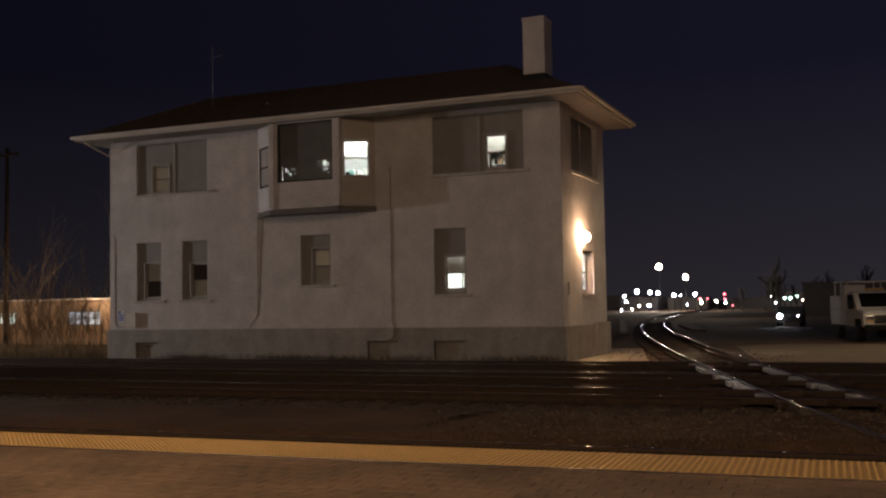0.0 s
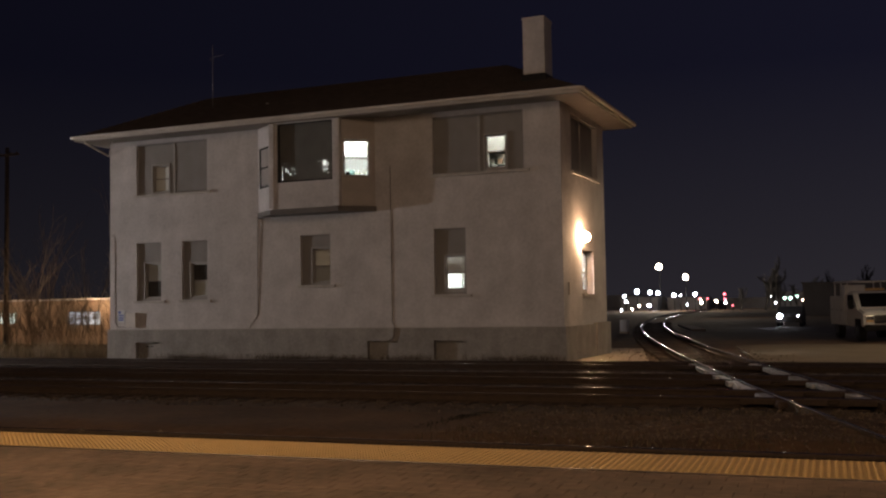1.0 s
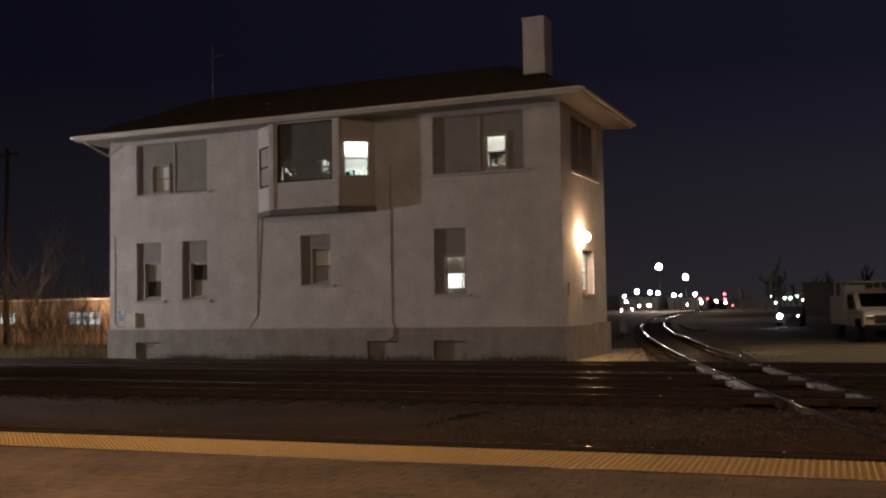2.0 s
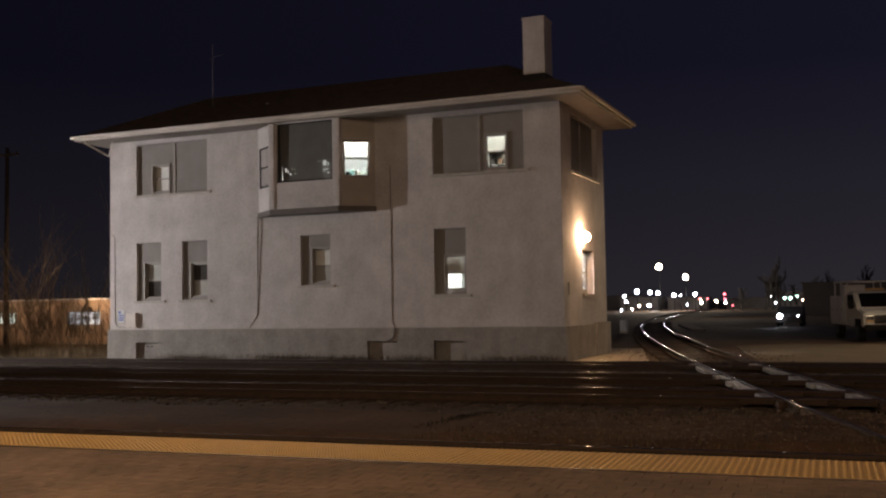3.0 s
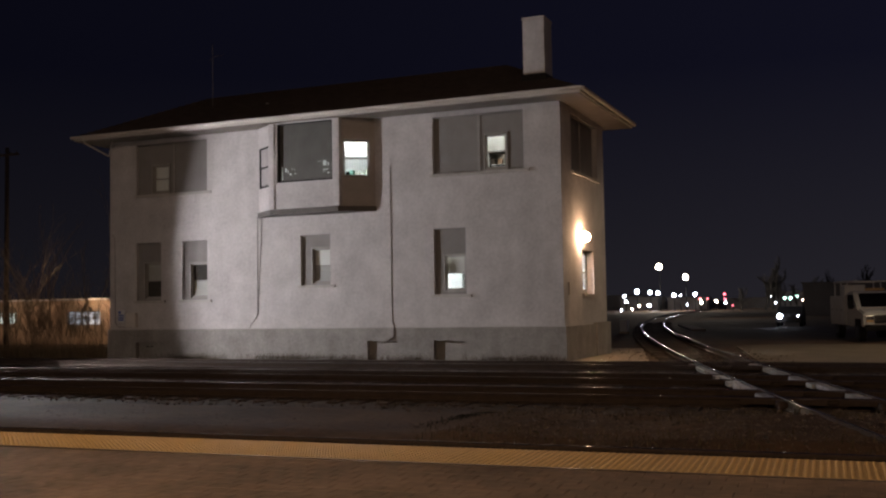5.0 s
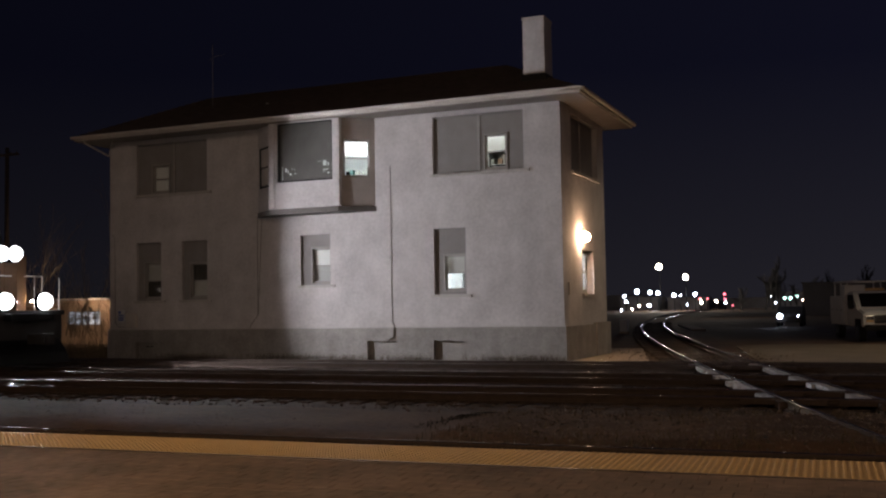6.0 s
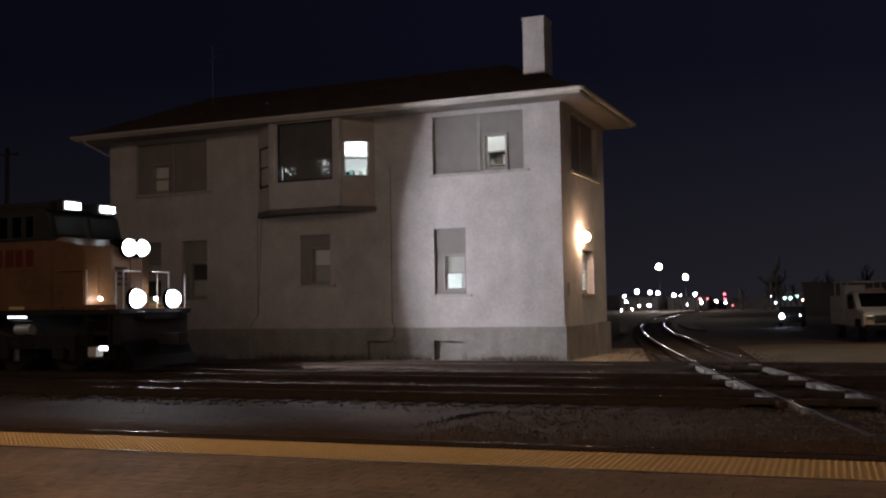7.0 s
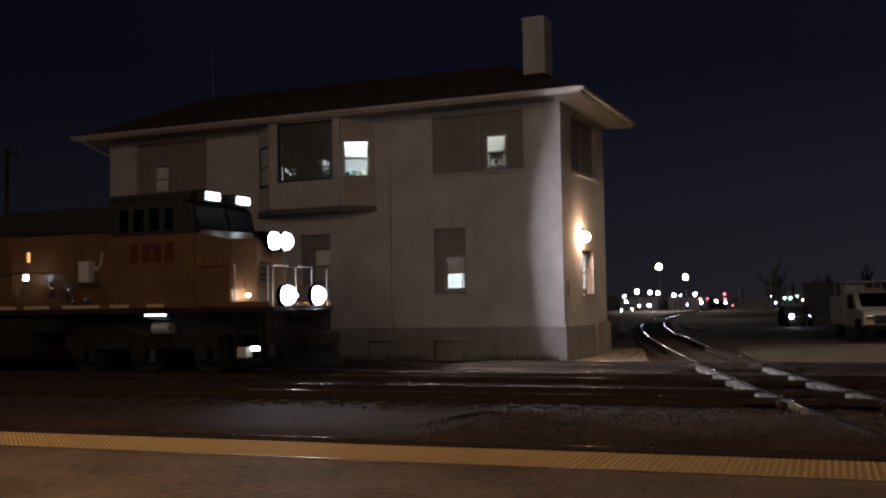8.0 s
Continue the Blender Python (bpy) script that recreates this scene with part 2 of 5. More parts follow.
gx = [-1600, -800, -400, -200, -120, -80, -60, -50, -44, -40, -37] + [-35 + 0.25 * i for i in range(161)] + [7, 10, 15, 22, 32, 50, 80, 120, 200, 400, 800, 1600]
gy = [-1500, -600, -200, -80, -40, -20, -8, 0, 6] + [8 + 0.22 * i for i in range(130)] + [37.5, 39, 41, 44, 48, 54, 62, 75, 95, 130, 180, 260, 400, 700, 1200, 2200]
verts = [(x, y, hill(x, y) - (0.35 if y < 8.5 else 0)) for y in gy for x in gx]
faces = [(j * len(gx) + i, j * len(gx) + i + 1, (j + 1) * len(gx) + i + 1, (j + 1) * len(gx) + i) for j in range(len(gy) - 1) for i in range(len(gx) - 1)]
me = bpy.data.meshes.new("ground")
me.from_pydata(verts, [], faces)
me.materials.append(GROUND)
for p in me.polygons:
    p.use_smooth = True
tagged(new("ground", me), "dark trampled dirt and cinder ground of the railway yard", "ground", kind="structure")

# ---- tracks ----
RAILHEAD = [(-0.036, -0.004), (-0.030, 0.0), (0.030, 0.0), (0.036, -0.004), (0.036, -0.04), (0.010, -0.052), (0.010, -0.135), (0.07, -0.15), (0.07, -0.165), (-0.07, -0.165), (-0.07, -0.15), (-0.010, -0.135), (-0.010, -0.052), (-0.036, -0.04)]
RAIL_BODY = [(a, b - 0.005) for a, b in RAILHEAD]
RAIL_TOP = [(-0.031, -0.0085), (-0.027, -0.0035), (-0.020, -0.0010), (-0.010, 0.0005), (0.0, 0.001), (0.010, 0.0005), (0.020, -0.0010), (0.027, -0.0035), (0.031, -0.0085)]
tie_mesh = mesh_of(boxes((-0.115, 0.115, -1.3, 1.3, -0.17, 0.0), bevel=0.012), TIE)
plate_mesh = mesh_of(boxes((-0.10, 0.10, -0.17, 0.17, 0.001, 0.016), (-0.075, -0.045, -0.115, -0.085, 0.016, 0.035), (0.045, 0.075, 0.085, 0.115, 0.016, 0.035)), RUST)


def track(name, label, path, ties, lift=0.0):
    t = holder(name, label, "railway track", kind="structure")
    for side in (-0.755, 0.755):
        pts = []
        for i, p in enumerate(path):
            d = (Vector(path[min(i + 1, len(path) - 1)]) - Vector(path[max(i - 1, 0)])).normalized()
            pts.append(Vector(p) + d.cross(Vector((0, 0, 1))) * side + Vector((0, 0, lift)))
        r = part("rail", sweep(pts, RAIL_BODY), RUST, t, "rusty steel rail")
        part("rail_head", sweep(pts, RAIL_TOP, caps=False), STEEL, r, "polished running surface", True)
    for x, y, turn in ties:
        o = new("tie", tie_mesh)
        o.parent = t
        o.matrix_basis = pose(x, y, -0.184 + 0.006 * random.random() + lift, 0, 0, turn + random.uniform(-1.2, 1.2))
        for s in (-0.755, 0.755):
            k = new("tie_plate", plate_mesh)
            k.parent = o
            k.matrix_basis = pose(0, s, 0)
    return t


def straight_ties(y, x0, x1, step=0.53):
    return [(x0 + step * i, y, 0) for i in range(int((x1 - x0) / step))]


T1, T2, T3, T4 = 10.9, 18.98, 23.02, 27.75
LEAN1, LEAN2 = 2.3, 1.5


def leaning(t, x, y, lean):
    t.matrix_basis = Matrix.Translation((x, y, 0)) @ pose(0, 0, 0, 0, 0, lean) @ Matrix.Translation((-x, -y, 0))


leaning(track("track_1", "platform track with rusty rails on dark ties", [(-90, T1, 0), (60, T1, 0)], straight_ties(T1, -22, 4)), -4.9, 9.63, LEAN1)
leaning(track("track_2", "through track with polished rails on worn ties", [(-90, T2, 0), (60, T2, 0)], straight_ties(T2, -30, 10)), -6, T2, LEAN2)
track("track_3", "through track with polished rails on worn ties", [(-150, T3, 0), (150, T3, 0)], straight_ties(T3, -36, 12))
track("track_4", "far track beside the signal tower", [(-150, T4, 0), (150, T4, 0)], straight_ties(T4, -40, 14))
cy = [9.0, 15.4, 18.2, 26.2, 38, 45.4, 69, 91, 123, 151, 190]
cx = [2.15, 0.27, -0.63, -3.13, -6.45, -8.45, -14.0, -17.8, -22.4, -25.2, -27.6]
fitc = np.polyfit(cy, cx, 4)
dpath = [(float(np.polyval(fitc, y)), float(y), 0.0) for y in np.arange(12.3, 190, 1.5)]
dties = []
for y in np.arange(12.6, 90, 0.55):
    x = float(np.polyval(fitc, y))
    if all(abs(y - t) > 1.45 for t in (T1, T2, T3, T4)):
        dties.append((x, float(y), 90 + math.degrees(math.atan2(-float(np.polyval(np.polyder(fitc), y)), 1))))
track("track_5", "diagonal track that curves away past the tower", dpath, dties, 0.004)

# frog castings and guard bars of the diamond crossings
for ty in (T2, T3, T4):
    for side in (-0.755, 0.755):
        for s2 in (-0.755, 0.755):
            y = ty + side
            slope = float(np.polyval(np.polyder(fitc), y))
            x = float(np.polyval(fitc, y)) + s2 * math.sqrt(1 + slope * slope)
            a = math.degrees(math.atan2(1, slope))
            f = holder("crossing_frog", "worn steel crossing frog between the crossing rails", "railway frog", (x, y, 0), "crossing frogs")
            g = part("casting", boxes((-0.32, 0.32, -0.16, 0.16, -0.16, -0.03), bevel=0.02), RUST, f)
            g.matrix_basis = pose(0, 0, 0, 0, 0, a)
            part("wing_bar", boxes((-0.7, 0.7, -0.13, -0.075, -0.104, -0.008), (-0.7, 0.7, 0.075, 0.13, -0.104, -0.008), bevel=0.008), RUST, f)


# pale worn flangeway plates along the left side of both diagonal rails, cut where the through rails cross
plate_meshes = [mesh_of(boxes((-w, w, -0.215, 0.215, -0.09, 0.0), bevel=0.01), WORN) for w in (0.075, 0.095, 0.115)]
prng = random.Random(12)
plates = holder("crossing_plates", "pale worn steel plates along the crossing rails", "crossing plates", (-1.0, 19.0, -0.19))
for side, y0, y1 in ((-0.755, 18.9, 28.4), (0.755, 18.7, 28.0)):
    y = y0
    while y < y1:
        sl = float(np.polyval(np.polyder(fitc), y))
        k = 1 / math.sqrt(1 + sl * sl)
        w = prng.randrange(3)
        off = side - 0.055 - (0.075, 0.095, 0.115)[w]
        if all(abs(y - off * sl * k - t - q) > 0.25 for t in (T2, T3, T4) for q in (-0.755, 0.755)):
            o = new("plate", plate_meshes[w])
            o.parent = plates
            o.matrix_basis = Matrix.Translation((1.0, -19.0, 0.19)) @ pose(float(np.polyval(fitc, y)) + off * k, y - off * sl * k, -0.008 - prng.uniform(0, 0.02), prng.uniform(-0.6, 0.6), prng.uniform(-1.5, 1.5), math.degrees(math.atan2(-sl, 1)) + prng.uniform(-0.7, 0.7))
            y += 0.445
        else:
            y += 0.05


def stones(n, place, name, label, m=None):
    """Loose stones, in one mesh."""
    rng = np.random.default_rng(5)
    base = np.array([(1, 0, 0), (-1, 0, 0), (0, 1, 0), (0, -1, 0), (0, 0, 1), (0, 0, -1)], float)
    tri = np.array([(0, 2, 4), (2, 1, 4), (1, 3, 4), (3, 0, 4), (2, 0, 5), (1, 2, 5), (3, 1, 5), (0, 3, 5)])
    V, Fc = [], []
    for i in range(n):
        x, y, z, s = place(rng)
        a = rng.uniform(0, 6.28)
        c, q = math.cos(a), math.sin(a)
        v = base * rng.uniform(0.6, 1.3, (6, 1)) * s * np.array([1, 0.8, 0.6])
        v = np.stack([v[:, 0] * c - v[:, 1] * q, v[:, 0] * q + v[:, 1] * c, v[:, 2]], 1) + (x, y, z)
        V.append(v)
        Fc.append(tri + 6 * i)
    me = bpy.data.meshes.new(name)
    me.from_pydata(np.concatenate(V).tolist(), [], np.concatenate(Fc).tolist())
    me.materials.append(m or STONE)
    return tagged(new(name, me), label, "gravel", kind="stuff")


def ballast_place(rng):
    ty = (T1, T2, T3, T4, None)[rng.choice(5, p=[0.12, 0.3, 0.24, 0.14, 0.2])]
    s = 0.018 + 0.035 * rng.random() ** 2
    if ty is None:
        y = rng.uniform(12.5, 40)
        return float(np.polyval(fitc, y)) + rng.normal(0, 1.0), y, -0.19, s
    x = rng.uniform(-32, 5)
    lean = math.tan(radians(LEAN1)) * (x + 4.9) if ty == T1 else math.tan(radians(LEAN2)) * (x + 6) if ty == T2 else 0
    return x, ty + lean + rng.normal(0, 1.05), -0.19, s


# ballast beds, in crowned strips
for ty, nm in ((T1, "ballast_bed_1"), (T2, "ballast_bed_2"), (T3, "ballast_bed_3"), (T4, "ballast_bed_4")):
    bm = bmesh.new()
    xs = [-150, -90, -60] + [-45 + 0.6 * i for i in range(96)] + [30, 70, 150]
    ys = [-2.2, -1.8, -1.4, -0.9, -0.4, 0, 0.4, 0.9, 1.4, 1.8, 2.2]
    zs = [-0.33, -0.26, -0.215, -0.205, -0.21, -0.21, -0.21, -0.205, -0.215, -0.26, -0.33]
    if nm == "ballast_bed_1":
        ys[0], ys[1] = -1.25, -1.2
        ys[2] = -1.15
    grid = [[bm.verts.new((x, ty + y + 0.08 * noise.noise((x, y, ty)), z + 0.03 * noise.noise((x * 2.1, y * 2.1, ty)))) for y, z in zip(ys, zs)] for x in xs]
    for a, b in zip(grid, grid[1:]):
        for k in range(len(ys) - 1):
            bm.faces.new((a[k], b[k], b[k + 1], a[k + 1]))
    bed = thing(nm, bm, BALLAST, "dark oily crushed-stone ballast between the ties", "ballast", kind="structure", smooth=True)
    if ty == T1:
        leaning(bed, -4.9, 9.63, LEAN1)
    if ty == T2:
        leaning(bed, -6, T2, LEAN2)
stones(26000, ballast_place, "ballast_stones", "loose dark ballast stones round the ties")


def rough_place(rng):
    x, y = rng.uniform(-5.8, 2.0), rng.uniform(12.4, 17.6)
    return x, y, hill(x, y) + 0.004, 0.012 + 0.035 * rng.random() ** 3


stones(6000, rough_place, "rubble_stones", "rough rubble and stones on the verge by the crossing")


def verge_place(rng):
    x, y = rng.uniform(-24, -4.5), 12.7 + 4.4 * rng.random()
    return x, y, hill(x, y) + 0.002, 0.004 + 0.014 * rng.random() ** 3


stones(3500, verge_place, "verge_gravel", "fine gravel strewn over the dirt verge", DIRTSTONE)


# ---- platform ----
edge = 9.54
plat = holder("platform", "brown weathered concrete station platform with yellow tactile edge", "platform", kind="structure")
plat.matrix_basis = Matrix.Translation((-4.9, 9.63, 0)) @ pose(0, 0, 0, 0, 0, LEAN1) @ Matrix.Translation((4.9, -9.63, 0))
part("slab", boxes((-60, 40, -30, edge - 1.003, -0.6, 0.205), (-60, 40, edge - 1.003, edge - 0.03, -0.6, 0.23)), PLATFORM, plat, "stained brown concrete slab")
part("edge_curb", boxes((-60, 40, edge - 0.03, edge, -0.6, 0.20)), PADC, plat)
# tactile tiles with raised truncated domes
bm = boxes((0, 0.606, 0, 0.94, 0.0, 0.012))
for i in range(10):
    for j in range(15):
        bmesh.ops.create_cone(bm, cap_ends=True, segments=7, radius1=0.0175, radius2=0.011, depth=0.012, matrix=Matrix.Translation((0.033 + 0.06 * i, 0.045 + 0.0607 * j, 0.0172)))
tile_mesh = mesh_of(bm, TACTILE)
for i in range(46):
    o = new("tactile_tile", tile_mesh)
    o.parent = plat
    o.matrix_basis = pose(-22 + 0.61 * i, edge - 0.97, 0.2305 + random.uniform(0, 0.002), 0, 0, random.uniform(-0.1, 0.1))
part("edge_strip", boxes((-60, 40, edge - 1.0, edge - 0.972, 0.226, 0.243), bevel=0.003), CHROME, plat, "thin metal strip along the tactile tiles")


# square concrete pavers in running bond: the rows by the tactile strip one by one, the rest joined
PW = 0.22


def paver_shape(x, y, rng):
    """Corners of a paver with chamfered top edges, a little uneven."""
    h, c = PW / 2 - 0.0022, 0.005
    zt = [0.2285 + rng.uniform(-0.0018, 0.0018) for _ in range(4)]
    low = [(x + a * h, y + b * h, 0.19) for a, b in ((-1, -1), (1, -1), (1, 1), (-1, 1))]
    mid_ = [(x + a * h, y + b * h, z - 0.004) for (a, b), z in zip(((-1, -1), (1, -1), (1, 1), (-1, 1)), zt)]
    top = [(x + a * (h - c), y + b * (h - c), z) for (a, b), z in zip(((-1, -1), (1, -1), (1, 1), (-1, 1)), zt)]
    faces = [(8, 9, 10, 11)] + [(p + i, p + (i + 1) % 4, p + 4 + (i + 1) % 4, p + 4 + i) for p in (0, 4) for i in range(4)]
    return low + mid_ + top, faces


rng_p = random.Random(31)
paver_meshes = []
for k in range(8):
    v, fc = paver_shape(0, 0, rng_p)
    me = bpy.data.meshes.new("paver")
    me.from_pydata(v, [], fc)
    me.materials.append(PAVER)
    paver_meshes.append(me)
FV, FF = [], []
for row in range(70):
    y = edge - 1.005 - PW / 2 - row * PW
    for col in range(-80, 40):
        x = (col + 0.5 * (row % 2)) * PW
        if row < 5 and -10.0 < x < 3.2:
            o = new("paver", paver_meshes[rng_p.randrange(8)])
            o.parent = plat
            o.matrix_basis = pose(x, y, 0)
        else:
            v, fc = paver_shape(x, y, rng_p)
            FF += [tuple(i + len(FV) for i in q) for q in fc]
            FV += v
me = bpy.data.meshes.new("paver_field")
me.from_pydata(FV, [], FF)
me.materials.append(PAVERFIELD)
field = new("paver_field", me)
field.parent = plat
field["kind"] = "stuff"


# ---- signal tower ----
F, XL, XR, YB = 31.64, -27.34, -9.17, 37.22
ZP, ZTOP = 0.90, 8.16
tower = holder("signal_tower", "two-storey pale stucco railway signal tower with boarded windows and hipped roof", "building", ((XL + XR) / 2, (F + YB) / 2, -0.27))
TW = Matrix.Translation(tower.location).inverted()


def tpart(name, bm, material, parent=None, label="", smooth=False):
    """A part of the tower, drawn in world places."""
    bm.transform(TW)
    return part(name, bm, material, parent or tower, label, smooth)


front = lambda u, v, w: Vector((u, F + w, v))
east = lambda u, v, w: Vector((XR - w, u, v))
west = lambda u, v, w: Vector((XL + w, u, v))
back = lambda u, v, w: Vector((u, YB - w, v))

LOW = [(-26.06, -24.91, 2.01, 4.22), (-23.95, -22.81, 2.01, 4.22), (-18.82, -17.62, 2.44, 4.22), (-13.65, -12.50, 2.01, 4.22)]
HIGH = [(-26.06, -22.81, 6.05, 8.0), (-13.65, -10.42, 6.05, 8.0)]
BAYHOLE = (-20.3, -16.1, 5.3, 8.0)
EASTW = [(32.90, 36.30, 6.05, 7.95), (33.95, 35.45, 1.95, 3.45)]
tpart("front_wall", pierced(XL, XR, ZP, ZTOP, LOW + HIGH + [BAYHOLE], 0.32, front), STUCCO, label="pale stucco wall facing the tracks")
tpart("east_wall", pierced(F + 0.322, YB, ZP, ZTOP, EASTW, 0.32, east), STUCCO)
tpart("west_wall", pierced(F + 0.322, YB, ZP, ZTOP, [], 0.32, west), STUCCO)
tpart("back_wall", pierced(XL + 0.322, XR - 0.322, ZP, ZTOP, [], 0.32, back), STUCCO)
BASE = [(-26.06, -24.91, -0.17, 0.42), (-16.17, -14.98, -0.21, 0.46), (-13.68, -12.50, -0.21, 0.46)]
pb = lambda u, v, w: Vector((u, F - 0.07 + w, v))
plinth = tpart("plinth", pierced(XL - 0.07, XR + 0.07, -0.6, ZP, BASE, 0.39, pb), PLINTH, label="darker concrete base course")
tpart("plinth_side", boxes((XR - 0.30, XR + 0.07, F + 0.322, 35.3, -0.6, ZP), (XR - 0.30, XR + 0.12, 35.3, YB + 0.07, -0.6, ZP + 0.05)), PLINTH, plinth)
tpart("plinth_side", boxes((XL - 0.07, XL + 0.30, F + 0.322, YB + 0.07, -0.6, ZP)), PLINTH, plinth)
tpart("plinth_cap", boxes((XL - 0.075, XR + 0.075, F - 0.075, F - 0.002, ZP + 0.001, ZP + 0.025), bevel=0.006), SILL, plinth)
for a, b, c, d in BASE:
    v = tpart("cellar_hatch", boxes((a, b, F + 0.12, F + 0.16, c, d)), PLINTH, plinth, "boarded cellar opening")
for u in (-20.8, -20.6):
    tpart("vent_slot", boxes((u - 4.9, u - 4.78, F + 0.112, F + 0.119, 0.24, 0.28)), LEAD, plinth)
tpart("patch_line", boxes((-21.4, -16.4, F - 0.078, F - 0.0705, 0.40, 0.42)), PLINTH, plinth)


def sash(u0, u1, v0, v1, put, parent, blind=0.0, blind_mat=None, mid=0.5, low_blind=0.0, low_mat=None, frame_mat=None):
    """A hung sash window: frame, meeting rail, two panes, and a roller blind drawn down by a share."""
    fr = pierced(u0, u1, v0, v1, [(u0 + 0.05, u1 - 0.05, v0 + 0.07, v0 + (v1 - v0) * mid - 0.02), (u0 + 0.05, u1 - 0.05, v0 + (v1 - v0) * mid + 0.02, v1 - 0.05)], 0.05, put)
    w = tpart("window", fr, frame_mat or SASH, parent, "small hung sash window")
    for lo, hi, k in ((v0 + 0.07, v0 + (v1 - v0) * mid - 0.02, 0.025), (v0 + (v1 - v0) * mid + 0.02, v1 - 0.05, 0.02)):
        p = bmesh.new()
        p.faces.new([p.verts.new(put(*q, k)) for q in ((u0 + 0.05, lo), (u1 - 0.05, lo), (u1 - 0.05, hi), (u0 + 0.05, hi))])
        g = tpart("pane", p, GLASS, w)
        g.visible_shadow = False
    if blind:
        b0 = v1 - (v1 - v0) * blind
        p = bmesh.new()
        p.faces.new([p.verts.new(put(*q, 0.10)) for q in ((u0 + 0.02, b0), (u1 - 0.02, b0), (u1 - 0.02, v1), (u0 + 0.02, v1))])
        tpart("blind", p, blind_mat or BLIND, w, "drawn pale roller blind or dim-room sheet")
    if low_blind:
        p = pierced(u0 + 0.02, u1 - 0.02, v0, v0 + (v1 - v0) * low_blind, [], 0.004, lambda u, v, d: put(u, v, 0.10 + d))
        tpart("pane_sheet", p, low_mat or BLIND, w, "flat sheet behind the lower pane")
    return w


def infill(hole, put, depth, window, seams=(), **kw):
    """Boards that close an opening but for one small sash window."""
    u0, u1, v0, v1 = hole
    deep = lambda u, v, w: put(u, v, depth + w)
    b = tpart("window_board", pierced(u0, u1, v0, v1, [window] if window else [], 0.03, deep), BOARD, label="grey painted boarding in the window opening")
    for s in seams:
        tpart("batten", pierced(s - 0.05, s + 0.05, v0 + 0.01, v1 - 0.01, [], 0.035, lambda u, v, w: put(u, v, depth - 0.036 + w)), SASH, b)
    if window:
        a0, a1, c0, c1 = window
        rim = pierced(a0 - 0.06, a1 + 0.06, c0 - 0.05, c1 + 0.06, [window], 0.05, lambda u, v, w: put(u, v, depth - 0.051 + w))
        tpart("casing", rim, SASH, b)
        sash(*window, lambda u, v, w: put(u, v, depth + 0.032 + w), b, **kw)
    return b


def sill(u0, u1, v, put, over=0.2):
    tpart("sill", pierced(u0 - 0.08, u1 + over, v - 0.10, v - 0.002, [], 0.20, lambda u, q, w: put(u, q, w - 0.09)), SILL, label="stone window sill")


WHITEBLIND = mat("white_blind", (0.80, 0.78, 0.75), 0.9, vary=0.08, scale=3)
GREYBLIND = mat("grey_blind", (0.50, 0.48, 0.46), 0.9, vary=0.1, scale=3)
# the dim brown sheets stand in for dimly lit rooms behind the glass
infill(LOW[0], front, 0.12, (-25.72, -24.95, 2.09, 3.42), blind=0.5, blind_mat=GREYBLIND, low_blind=0.49, low_mat=DIMBROWN)
infill(LOW[1], front, 0.12, (-23.60, -22.85, 2.09, 3.36), blind=0.5, blind_mat=DIMBROWN, low_blind=0.49, low_mat=OPAQUE)
infill(LOW[2], front, 0.12, (-18.38, -17.66, 2.50, 3.72), blind=0.48, blind_mat=WHITEBLIND, low_blind=0.5, low_mat=GREYBLIND)
infill(LOW[3], front, 0.12, (-13.28, -12.56, 2.14, 3.30), blind=0.5, blind_mat=OPAQUE)
infill(HIGH[0], front, 0.12, (-25.35, -24.60, 6.12, 7.15), seams=(-24.36,), blind=0.96, blind_mat=WHITEBLIND)
infill(HIGH[1], front, 0.12, (-11.78, -11.05, 6.12, 7.25), seams=(-12.0,), blind=0.45)
infill(EASTW[0], east, 0.18, None, seams=(34.6,))
for h in LOW + HIGH:
    sill(h[0], h[1], h[2], front)
    tpart("head_trim", pierced(h[0], h[1], h[3] - 0.05, h[3] - 0.002, [], 0.12, lambda u, q, w: front(u, q, 0.03 + w * 0.5)), BOARD)
sill(EASTW[0][0], EASTW[0][1], EASTW[0][2], east, 0.1)
sill(EASTW[1][0], EASTW[1][1], EASTW[1][2], east, 0.1)
ewt = lambda u, v, w: east(u, v, w + 0.24)
door_casing = tpart("window_casing", pierced(33.95, 35.45, 1.95, 3.45, [(34.04, 35.36, 2.05, 3.37)], 0.06, ewt), SASH, label="recessed window casing below the wall lamp")
sash(34.04, 35.36, 2.05, 3.37, lambda u, v, w: east(u, v, w + 0.245), door_casing)

# bay on the upper floor
BL, BR, FL, FR, FY, BB = -20.56, -15.82, -19.50, -16.90, F - 0.76, 4.98


def bay_face(a, b):
    a, b = Vector((*a, 0)), Vector((*b, 0))
    d = (b - a).normalized()
    nrm = Vector((-d.y, d.x, 0))
    return lambda u, v, w: a + d * u + nrm * w + Vector((0, 0, v)), (b - a).length


bay = tpart("bay", boxes((FL + 0.05, FR - 0.05, FY + 0.2, F + 0.3, BB + 0.12, BB + 0.2)), STUCCO, label="canted bay with windows on the upper floor")
pf, lf = bay_face((FL, FY), (FR, FY))
tpart("bay_wall", pierced(0, lf, BB + 0.13, ZTOP, [(0.20, lf - 0.18, 6.04, 8.12)], 0.14, pf), STUCCO, bay)
pr, lr = bay_face((FR, FY), (BR, F))
tpart("bay_wall", pierced(0.002, lr, BB + 0.13, ZTOP, [(0.22, lr - 0.20, 6.10, 7.40)], 0.10, pr), BAYSHADED, bay, "stucco side of the bay, coloured browner as if shaded")
pl, ll = bay_face((BL, F), (FL, FY))
